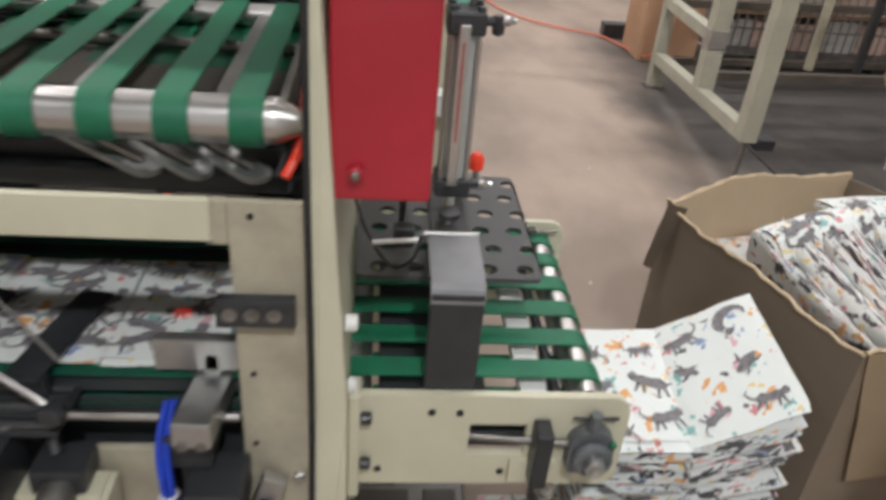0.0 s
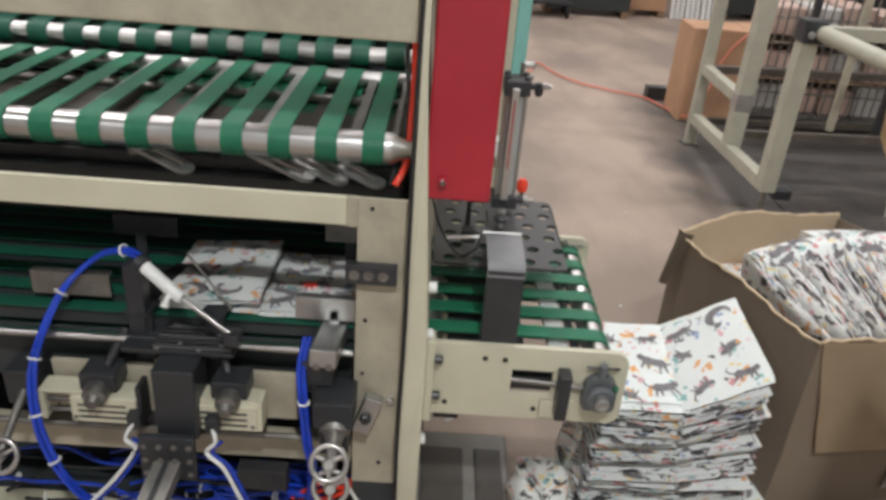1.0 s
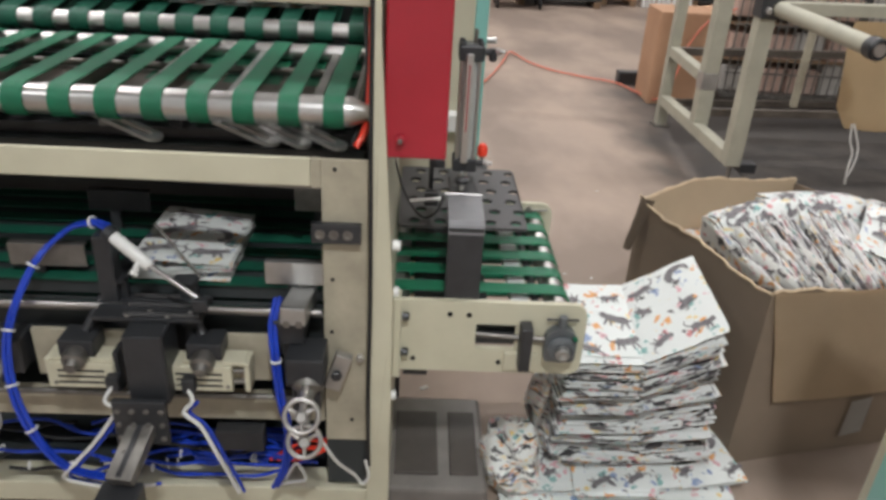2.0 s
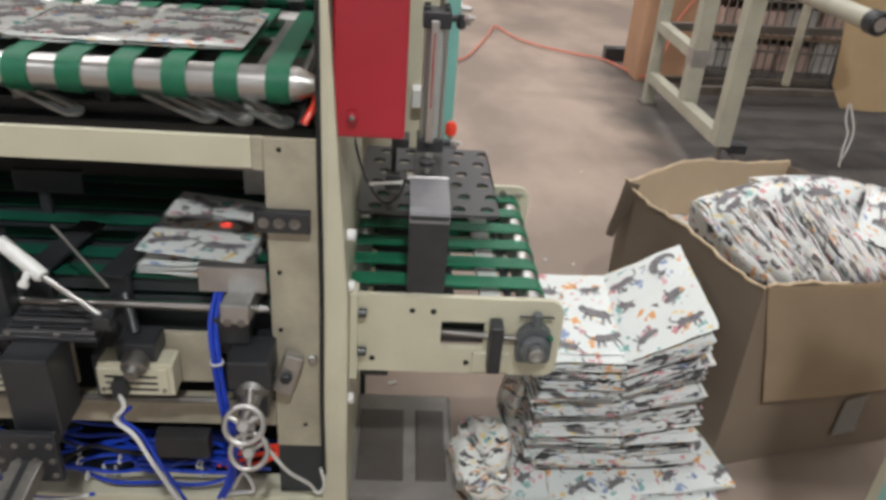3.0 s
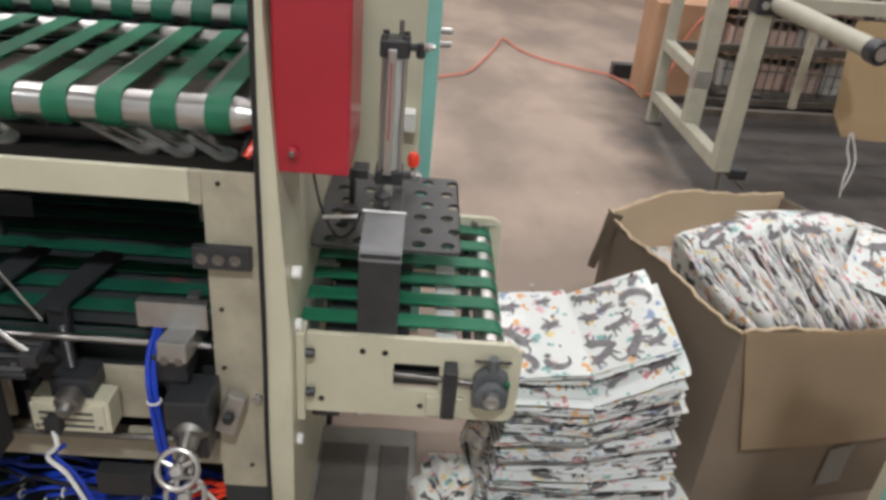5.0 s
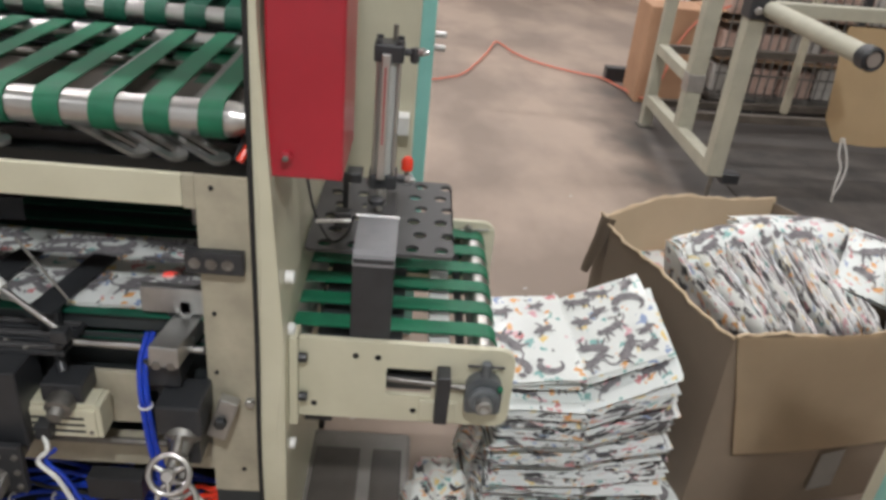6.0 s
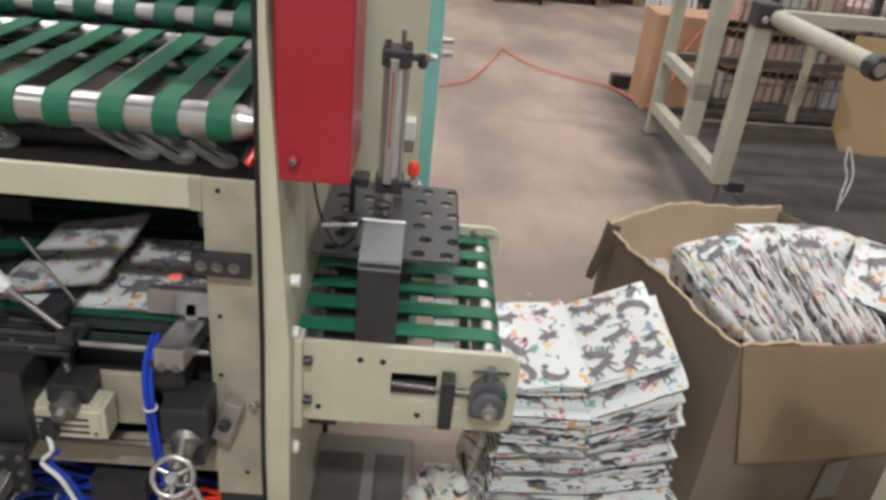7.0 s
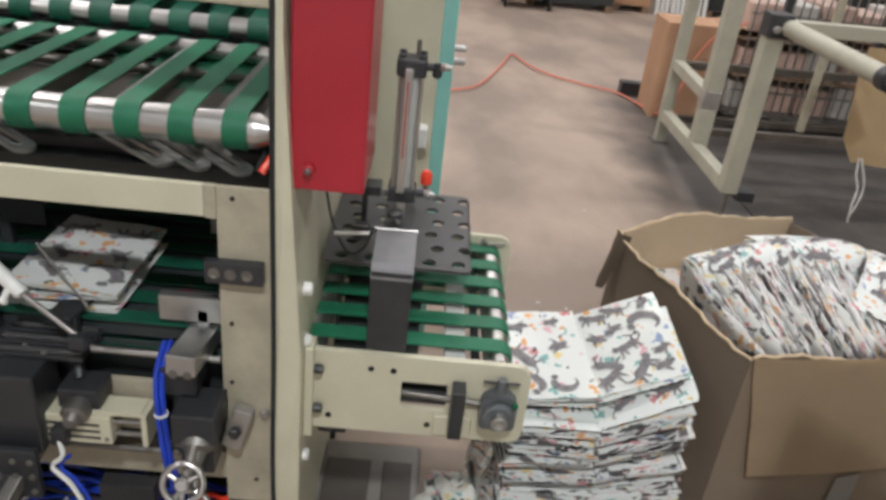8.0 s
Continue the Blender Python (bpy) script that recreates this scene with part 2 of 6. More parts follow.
LAMPGLOW = bpy.data.materials.new("lamp_glow")
LAMPGLOW.use_nodes = True
LAMPGLOW.node_tree.nodes["Principled BSDF"].inputs["Emission Color"].default_value = (1, 0.95, 0.86, 1)
LAMPGLOW.node_tree.nodes["Principled BSDF"].inputs["Emission Strength"].default_value = 14
REDGLOW = bpy.data.materials.new("red_indicator_glow")
REDGLOW.use_nodes = True
REDGLOW.node_tree.nodes["Principled BSDF"].inputs["Base Color"].default_value = (0.8, 0.03, 0.01, 1)
REDGLOW.node_tree.nodes["Principled BSDF"].inputs["Emission Color"].default_value = (1, 0.06, 0.02, 1)
REDGLOW.node_tree.nodes["Principled BSDF"].inputs["Emission Strength"].default_value = 1.6


# ---- building helpers ----
ORIGIN = Vector((0, 0, 0))   # where the drawing of the group being built has its zero point


def at_origin(x, y, z):
    """Moves the zero point for the things that follow."""
    ORIGIN.x, ORIGIN.y, ORIGIN.z = x, y, z


def thing(name, label, category, at=(0, 0, 0), group="", turn=0, kind=""):
    ob = new(name)
    ob.empty_display_size = 0.05
    ob.matrix_basis = pose(*(Vector(at) + ORIGIN), 0, 0, turn)
    return tagged(ob, label, category, group, kind)


def world_of(ob):
    m = ob.matrix_basis.copy()
    while ob.parent:
        ob = ob.parent
        m = ob.matrix_basis @ m
    return m


def part(name, bm, mat, parent=None, label="", local=False, smooth=False):
    """Links a bmesh as one mesh under a thing or part. Coordinates are the world's unless local."""
    if parent is not None and not local:
        bm.transform(world_of(parent).inverted() @ Matrix.Translation(ORIGIN))
    me = bpy.data.meshes.new(name)
    bmesh.ops.recalc_face_normals(bm, faces=bm.faces[:])
    bm.to_mesh(me)
    bm.free()
    if smooth:
        for p in me.polygons:
            p.use_smooth = True
        me.set_sharp_from_angle(angle=radians(38))
    me.materials.append(mat)
    ob = new(name, me)
    ob.parent = parent
    return tagged(ob, label) if label else ob


def bev(bm, w, seg=2):
    if w:
        bmesh.ops.bevel(bm, geom=bm.edges[:], offset=w, segments=seg, affect="EDGES", profile=0.5)
    return bm


def block(x0, x1, y0, y1, z0, z1, w=0.003):
    bm = bmesh.new()
    bmesh.ops.create_cube(bm, size=1)
    bm.transform(Matrix.Translation(((x0 + x1) / 2, (y0 + y1) / 2, (z0 + z1) / 2)) @ Matrix.Diagonal((abs(x1 - x0), abs(y1 - y0), abs(z1 - z0), 1)))
    return bev(bm, w)


def turned(bm, m):
    bm.transform(m)
    return bm


def rod(a, b, r, r2=None, seg=20, w=0.0):
    a, b = Vector(a), Vector(b)
    bm = bmesh.new()
    bmesh.ops.create_cone(bm, cap_ends=True, segments=seg, radius1=r, radius2=r if r2 is None else r2, depth=(b - a).length)
    if w:
        bev(bm, w, 1)
    bm.transform(Matrix.Translation((a + b) / 2) @ (b - a).to_track_quat("Z", "Y").to_matrix().to_4x4())
    return bm


def lathe(profile, a, axis, seg=24):
    """Turned part: profile of (along, radius) from a along axis."""
    a, axis = Vector(a), Vector(axis).normalized()
    q = axis.to_track_quat("Z", "Y").to_matrix().to_4x4()
    bm = bmesh.new()
    rings = []
    for d, r in profile:
        rings.append([bm.verts.new((r * math.cos(2 * math.pi * k / seg), r * math.sin(2 * math.pi * k / seg), d)) for k in range(seg)])
    for r0, r1 in zip(rings, rings[1:]):
        for k in range(seg):
            bm.faces.new((r0[k], r0[(k + 1) % seg], r1[(k + 1) % seg], r1[k]))
    bm.faces.new(rings[0])
    bm.faces.new(rings[-1])
    bm.transform(Matrix.Translation(a) @ q)
    return bm


def smooth_line(points, n=8):
    p = [Vector(q) for q in points]
    p = [2 * p[0] - p[1]] + p + [2 * p[-1] - p[-2]]
    out = []
    for i in range(1, len(p) - 2):
        for k in range(n):
            t = k / n
            out.append(0.5 * (2 * p[i] + (p[i + 1] - p[i - 1]) * t + (2 * p[i - 1] - 5 * p[i] + 4 * p[i + 1] - p[i + 2]) * t * t + (3 * p[i] - p[i - 1] - 3 * p[i + 1] + p[i + 2]) * t ** 3))
    out.append(p[-2])
    return out


def hose(points, r, seg=8, n=8):
    line = smooth_line(points, n)
    bm = bmesh.new()
    rings = []
    up = Vector((0.31, 0.17, 0.93))
    for i, c in enumerate(line):
        d = (line[min(i + 1, len(line) - 1)] - line[max(i - 1, 0)]).normalized()
        s = d.cross(up).normalized()
        u = s.cross(d)
        rings.append([bm.verts.new(c + r * (math.cos(2 * math.pi * k / seg) * s + math.sin(2 * math.pi * k / seg) * u)) for k in range(seg)])
    for r0, r1 in zip(rings, rings[1:]):
        for k in range(seg):
            bm.faces.new((r0[k], r0[(k + 1) % seg], r1[(k + 1) % seg], r1[k]))
    bm.faces.new(rings[0])
    bm.faces.new(rings[-1])
    return bm


def join(*bms):
    """Several bmeshes as one."""
    out = bmesh.new()
    for b in bms:
        me = bpy.data.meshes.new("tmp")
        b.to_mesh(me)
        b.free()
        out.from_mesh(me)
        bpy.data.meshes.remove(me)
    return out


def slab_outline(outline, holes, axis, d0, d1, w=0.0):
    """A plate cut from a flat outline with openings, along axis 'y' (outline in x, z) or 'z' (outline in x, y)."""
    bm = bmesh.new()
    edges = []
    for loop in [outline] + holes:
        vs = [bm.verts.new((a, b, 0)) for a, b in loop]
        edges += [bm.edges.new((vs[i], vs[(i + 1) % len(vs)])) for i in range(len(vs))]
    bmesh.ops.triangle_fill(bm, use_beauty=True, use_dissolve=False, edges=edges)
    res = bmesh.ops.extrude_face_region(bm, geom=bm.faces[:])
    bmesh.ops.translate(bm, verts=[v for v in res["geom"] if isinstance(v, bmesh.types.BMVert)], vec=(0, 0, 1))
    for v in bm.verts:
        a, b, d = v.co
        d = d0 + (d1 - d0) * d
        v.co = (a, d, b) if axis == "y" else (a, b, d)
    return bm


def circle(cx, cy, r, n=14, ry=None):
    return [(cx + r * math.cos(2 * math.pi * k / n), cy + (ry or r) * math.sin(2 * math.pi * k / n)) for k in range(n)]


def rounded(x0, x1, y0, y1, rs, n=6):
    """Rectangle with corner radii rs (bottom-left, bottom-right, top-right, top-left)."""
    out = []
    for (cx, cy, sx, sy, a0), r in zip(((x0, y0, 1, 1, 180), (x1, y0, -1, 1, 270), (x1, y1, -1, -1, 0), (x0, y1, 1, -1, 90)), rs):
        if r <= 0:
            out.append((cx, cy))
            continue
        for k in range(n + 1):
            a = radians(a0 + 90 * k / n)
            out.append((cx + sx * r + r * math.cos(a), cy + sy * r + r * math.sin(a)))
    return out


def bolt(at, axis, r=0.006, h=0.005):
    return lathe([(0, r), (h * 0.8, r), (h, r * 0.8)], at, axis, 6)


# ---- hall ----
def hall():
    bm = bmesh.new()
    bmesh.ops.create_grid(bm, x_segments=40, y_segments=40, size=8)
    bm.transform(Matrix.Translation((1.0, 4.0, 0)))
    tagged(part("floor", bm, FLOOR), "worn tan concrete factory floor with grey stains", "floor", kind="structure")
    for name, b in (("wall_north", (-7.2, 9.2, 12.0, 12.2)), ("wall_south", (-7.2, 9.2, -4.2, -4.0)), ("wall_west", (-7.2, -7.0, -4.0, 12.0)), ("wall_east", (9.0, 9.2, -4.0, 12.0))):
        tagged(part(name, block(*b, 0, 5.5, 0), WALLP), "plain painted factory hall wall", "wall", kind="structure")
    tagged(part("ceiling", block(-7.2, 9.2, -4.2, 12.2, 5.5, 5.6, 0), CEILP), "plain pale factory hall ceiling", "ceiling", kind="structure")


def ceiling_lights():
    for x in (-2.6, 0.4, 3.4):
        for y in (1.9, 4.5, 7.2, 9.9):
            t = thing("ceiling_light", "long white fluorescent batten lamp hung under the ceiling", "lamp", (x, y, 4.45), "ceiling lamps")
            part("housing", block(x - 0.75, x + 0.75, y - 0.06, y + 0.06, 4.50, 4.56, 0.004), WHITEPL, t)
            part("tube", rod((x - 0.72, y, 4.48), (x + 0.72, y, 4.48), 0.016), LAMPGLOW, t)
            for dx in (-0.6, 0.6):
                part("hanger", rod((x + dx, y, 4.56), (x + dx, y, 5.5), 0.004, seg=6), STEEL, t)
            d = bpy.data.lights.new("lamp", "AREA")
            d.shape, d.size, d.size_y, d.energy, d.color = "RECTANGLE", 1.45, 0.16, LAMP_W, (1.0, 0.972, 0.975)
            new("lamp", d).matrix_basis = pose(x, y, 4.44)
    for x, watts in ((-3.2, 34.0), (0.32, 136.0), (4.0, 34.0)):
        y = -1.69
        t = thing("high_bay_lamp", "round white high bay lamp hung over the front aisle", "lamp", (x, y, 4.45), "high bay lamps")
        part("shade", lathe([(0, 0.19), (0.03, 0.185), (0.12, 0.09), (0.20, 0.07)], (x, y, 4.46), (0, 0, 1), 28), WHITEPL, t, smooth=True)
        part("disc", rod((x, y, 4.452), (x, y, 4.458), 0.15, seg=28), LAMPGLOW, t)
        part("hanger", rod((x, y, 4.66), (x, y, 5.5), 0.006, seg=6), STEEL, t)
        d = bpy.data.lights.new("lamp", "AREA")
        d.shape, d.size, d.energy, d.color = "DISK", 0.30, watts, (0.965, 0.985, 1.0)
        new("lamp", d).matrix_basis = pose(x, y, 4.44)


LAMP_W = 38.0
hall()
ceiling_lights()


# ---- folding machine: frame ----
MACHINE_Z, OUTFEED_Z = 0.045, 0.058
at_origin(0, 0, MACHINE_Z)


def machine_frame():
    t = thing("folding_machine_frame", "cream painted steel frame of a bag folding machine", "machine", (-0.6, 0.9, 0))
    part("top_rail", block(-1.9, -0.2065, 0.875, 0.887, 0.925, 0.989, 0.003), CREAM, t)
    post = part("post", slab_outline([(-0.184, 0.235), (-0.070, 0.235), (-0.070, 0.987), (-0.184, 0.987)], [], "y", 0.875, 0.887), CREAM_WORN, t, "grimy cream steel post plate")
    for x, z in ((-0.155, 0.967), (-0.163, 0.701), (-0.166, 0.56), (-0.12, 0.30)):
        part("bolt", bolt((x, 0.875, z), (0, -1, 0), 0.005, 0.003), RUBBER, post)
    part("hex_bolt", bolt((-0.10, 0.875, 0.49), (0, -1, 0), 0.010, 0.012), ALU, post)
    part("gusset", block(-0.206, -0.1845, 0.8735, 0.887, 0.923, 0.989, 0.002), CREAM_WORN, t)
    br = part("bracket", block(-0.206, -0.098, 0.855, 0.874, 0.800, 0.846, 0.002), BLACKMETAL, t, "black bracket with three screws")
    for x in (-0.187, -0.157, -0.127):
        part("screw", lathe([(0, 0.011), (0.004, 0.011), (0.004, 0.0075), (0.002, 0.006), (0.002, 0.001)], (x, 0.855, 0.823), (0, -1, 0), 16), STEEL, br)
    part("bottom_rail", block(-1.9, -0.080, 0.855, 0.935, 0.02, 0.085, 0.004), CREAM, t)
    part("post_foot", block(-0.184, -0.080, 0.878, 0.93, -0.045, 0.235, 0.003), DARKBACK, t)
    # tall end plate, seen nearly edge on
    up = part("end_plate", bev(slab_outline([(-0.080, -0.045), (-0.024, -0.045), (-0.024, 0.66), (-0.060, 1.26), (-0.068, 2.15), (-0.080, 2.15)], [], "y", 0.845, 1.42), 0.0015, 1), CREAM, t)
    for z in (0.30, 0.60, 0.72):
        part("bush", lathe([(0, 0.013), (0.016, 0.013), (0.018, 0.010)], (-0.030, 0.90, z + 0.06), (1, 0, 0), 14), WHITEPL, up)
    part("gap_seal", hose([(-0.076, 0.842, 1.6), (-0.078, 0.842, 1.1), (-0.0755, 0.842, 0.7), (-0.078, 0.842, 0.4), (-0.075, 0.842, 0.18)], 0.005), RUBBER, t, "black cable along the end plate")
    # far side of the frame, and an added sheet that keeps the bay's back dark
    part("far_rail", block(-1.9, -0.080, 1.52, 1.58, 0.90, 1.00, 0.004), CREAM_WORN, t)
    part("bay_back_sheet", block(-1.9, -0.08, 1.60, 1.61, 0.02, 1.00, 0.0), DARKBACK, t, "near-black sheet added to keep the back of the bay dark")
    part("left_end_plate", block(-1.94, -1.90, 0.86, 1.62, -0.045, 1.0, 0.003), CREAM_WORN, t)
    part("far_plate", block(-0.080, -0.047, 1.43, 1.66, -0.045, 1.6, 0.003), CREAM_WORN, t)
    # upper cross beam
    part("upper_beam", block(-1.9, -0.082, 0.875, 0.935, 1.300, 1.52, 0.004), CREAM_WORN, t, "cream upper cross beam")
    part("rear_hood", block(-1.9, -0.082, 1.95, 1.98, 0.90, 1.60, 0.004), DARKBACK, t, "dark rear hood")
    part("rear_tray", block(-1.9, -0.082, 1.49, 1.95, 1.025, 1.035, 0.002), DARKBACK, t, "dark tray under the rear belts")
    # added sheet that blocks light from above, so the bay lies in shade
    part("bay_shade_sheet", block(-1.88, -0.10, 1.02, 1.50, 0.925, 0.955, 0.003), DARKBACK, t)
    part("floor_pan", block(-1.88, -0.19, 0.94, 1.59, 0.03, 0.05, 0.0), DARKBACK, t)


machine_frame()


# ---- upper conveyor ----
def belt_loop(x0, x1, ya, za, ra, yb, zb, rb, th=0.003):
    """A flat belt running round two drums, along y."""
    pts = []
    for k in range(13):
        a = radians(90 + 180 * k / 12)
        pts.append((ya + ra * math.cos(a), za + ra * math.sin(a)))
    for k in range(13):
        a = radians(270 + 180 * k / 12)
        pts.append((yb + rb * math.cos(a), zb + rb * math.sin(a)))
    return loop_band(pts, x0, x1, th, "x")


def loop_band(pts, w0, w1, th, axis):
    bm = bmesh.new()
    n = len(pts)
    cy, cz = sum(p[0] for p in pts) / n, sum(p[1] for p in pts) / n
    rows = []
    for i, (p, q) in enumerate(pts):
        d = Vector((pts[(i + 1) % n][0] - pts[i - 1][0], pts[(i + 1) % n][1] - pts[i - 1][1])).normalized()
        nx, nz = d[1], -d[0]
        if nx * (p - cy) + nz * (q - cz) < 0:
            nx, nz = -nx, -nz
        ring = []
        for w, s in ((w0, 0), (w1, 0), (w1, th), (w0, th)):
            a, b = p + nx * s, q + nz * s
            ring.append(bm.verts.new((w, a, b) if axis == "x" else (a, w, b)))
        rows.append(ring)
    for i in range(n):
        r0, r1 = rows[i], rows[(i + 1) % n]
        for k in range(4):
            bm.faces.new((r0[k], r0[(k + 1) % 4], r1[(k + 1) % 4], r1[k]))
    return bm


def upper_conveyor():
    t = thing("upper_conveyor", "conveyor with green flat belts round bright steel drums", "conveyor", (-0.8, 1.2, 1.0))
    y0, z0, r = 0.955, 1.068, 0.033
    part("front_drum", lathe([(0, 0.033), (1.70, 0.033), (1.705, 0.033), (1.735, 0.018), (1.76, 0.018)], (-1.83, y0, z0), (1, 0, 0), 32), CHROME, t, "polished steel drum", smooth=True)
    part("rear_drum", rod((-1.83, 1.45, 1.076), (-0.085, 1.45, 1.076), 0.022, seg=24), CHROME, t, "polished steel drum", smooth=True)
    for k in range(18):
        x = -0.186 - k * 0.0943
        part("belt", belt_loop(x + 0.002, x + 0.046, y0, z0, 0.0335, 1.45, 1.076, 0.0225), GREEN, t, smooth=True)
    # bed slats between the belts
    part("bed_plate", block(-1.80, -0.10, 1.12, 1.40, 1.038, 1.045, 0.001), BROWNPLATE, t, "oily brown bed plate")
    for k in range(9):
        x = -0.205 - k * 0.1886
        part("slat", block(x - 0.011, x + 0.011, 1.00, 1.42, 1.072, 1.084, 0.002), ALU if k % 2 else STEEL, t)
    part("side_bar", block(-0.128, -0.116, 0.98, 1.46, 1.05, 1.085, 0.002), STEEL, t)
    part("cross_shaft", rod((-1.83, 1.30, 1.06), (-0.09, 1.30, 1.06), 0.010, seg=14), STEEL, t)
    # next belt set behind, over two drums one above the other
    part("nip_drum", rod((-1.83, 1.53, 1.118), (-0.085, 1.53, 1.118), 0.026, seg=24), CHROME, t, smooth=True)
    part("top_drum", rod((-1.83, 1.62, 1.195), (-0.085, 1.62, 1.195), 0.020, seg=20), STEEL, t, smooth=True)
    for k in range(18):
        x = -0.181 - k * 0.0943
        part("rear_belt", belt_loop(x - 0.001, x + 0.049, 1.53, 1.118, 0.0265, 1.85, 1.16, 0.02), GREEN_DARK, t, smooth=True)
        part("upright_belt", belt_loop(x + 0.006, x + 0.044, 1.62, 1.195, 0.0205, 1.9, 1.26, 0.02), GREEN_DARK, t, smooth=True)


upper_conveyor()


# ---- folding bay inside the frame ----
def lower_conveyor():
    t = thing("lower_conveyor", "green flat belts running through the folding bay, darkened for its shade", "conveyor", (-0.8, 1.2, 0.5))
    for k in range(7):
        y = 0.955 + 0.078 * k
        pts = []
        for j in range(11):
            a = radians(90 + 180 * j / 10)
            pts.append((-1.82 + 0.028 * math.cos(a), 0.612 + 0.028 * math.sin(a)))
        for j in range(11):
            a = radians(270 + 180 * j / 10)
            pts.append((-0.125 + 0.028 * math.cos(a), 0.612 + 0.028 * math.sin(a)))
        part("belt", loop_band(pts, y - 0.021, y + 0.021, 0.003, "y"), GREEN_DARK, t, smooth=True)
    for x in (-1.82, -0.125):
        part("drum", rod((x, 0.94, 0.612), (x, 1.47, 0.612), 0.0278, seg=20), STEEL, t, smooth=True)
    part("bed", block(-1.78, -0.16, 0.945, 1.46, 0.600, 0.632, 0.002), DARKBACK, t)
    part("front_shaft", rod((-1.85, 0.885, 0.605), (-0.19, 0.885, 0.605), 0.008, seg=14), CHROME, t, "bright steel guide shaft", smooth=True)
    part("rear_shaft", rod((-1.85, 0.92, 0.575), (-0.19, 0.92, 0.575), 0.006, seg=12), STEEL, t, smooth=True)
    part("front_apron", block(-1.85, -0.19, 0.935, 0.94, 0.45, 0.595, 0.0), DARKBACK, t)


def guide_plate(x0, x1, y, z0, z1, mat=ALU):
    t = thing("guide_plate", "folded sheet metal guide plate over the belts", "guide plate", ((x0 + x1) / 2, y, z0), "guide plates in the bay")
    part("plate", block(x0, x1, y, y + 0.004, z0, z1, 0.001), mat, t)
    part("lip", block(x0, x1, y + 0.004, y + 0.022, z1 - 0.004, z1, 0.001), mat, t)
    part("foot", block(x0 + 0.05, x0 + 0.075, y + 0.0045, y + 0.020, 0.6325, z1 - 0.005, 0.002), BLACKMETAL, t)
    return t


lower_conveyor()
front_guide = guide_plate(-0.325, -0.190, 0.935, 0.655, 0.712)
guide_plate(-0.92, -0.745, 0.955, 0.665, 0.722, STEEL)
guide_plate(-0.83, -0.67, 1.20, 0.70, 0.755, BLACKMETAL)
guide_plate(-0.30, -0.17, 1.22, 0.71, 0.775, STEEL)


def slide_block(x, y, z, flip=1):
    """Pneumatic slide: aluminium body with a black clamp and a knurled knob."""
    t = thing("pneumatic_slide", "aluminium pneumatic slide block with dark clamp and knob", "actuator", (x, y, z), "slide blocks")
    b = part("body", block(x - 0.072, x + 0.072, y - 0.03, y + 0.035, z - 0.032, z + 0.036, 0.003), CREAM, t, "pale aluminium body")
    for dz in (-0.016, 0.000, 0.016):
        part("groove", block(x - 0.055, x + 0.05, y - 0.0315, y - 0.0295, z + dz - 0.0025, z + dz + 0.0025, 0.0), BLACKMETAL, b)
    for dx in (-0.062, 0.062):
        part("screw", bolt((x + dx, y - 0.03, z - 0.018), (0, -1, 0), 0.005, 0.003), STEEL, b)
    c = part("clamp", block(x - 0.04 - 0.01 * flip, x + 0.04 - 0.01 * flip, y - 0.02, y + 0.05, z + 0.046, z + 0.09, 0.004), BLACKMETAL, t)
    part("knob", lathe([(0, 0.026), (0.012, 0.028), (0.03, 0.026), (0.034, 0.018), (0.05, 0.014)], (x - 0.01 * flip, y - 0.015, z + 0.055), (0.0, -1, -0.25), 18), STEEL, c, smooth=True)
    part("lug", block(x + 0.075 * flip - 0.006, x + 0.075 * flip + 0.006, y - 0.02, y + 0.03, z - 0.045, z + 0.06, 0.002), BLACKMETAL, t)
    part("stem", rod((x, y + 0.02, z + 0.09), (x + 0.03 * flip, y + 0.07, z + 0.155), 0.011, seg=14), BLACKMETAL, t, smooth=True)
    part("bracket", block(x - 0.02, x + 0.02, y + 0.034, 0.93, z - 0.02, z + 0.01, 0.002), BLACKMETAL, t)
    s = -flip
    table = part("slide_table", block(x - 0.07, x + 0.07, y - 0.022, y + 0.03, z + 0.0365, z + 0.045, 0.001), CREAM, t, "pale sliding table plate")
    part("end_bar", block(x + s * 0.07, x + s * 0.082, y - 0.026, y + 0.03, z - 0.034, z + 0.044, 0.002), CREAM, table)
    for dz in (-0.016, 0.014):
        part("guide_pin", rod((x + s * 0.0, y - 0.01, z + dz), (x + s * 0.07, y - 0.01, z + dz), 0.006, seg=10), STEEL, table)
    return table


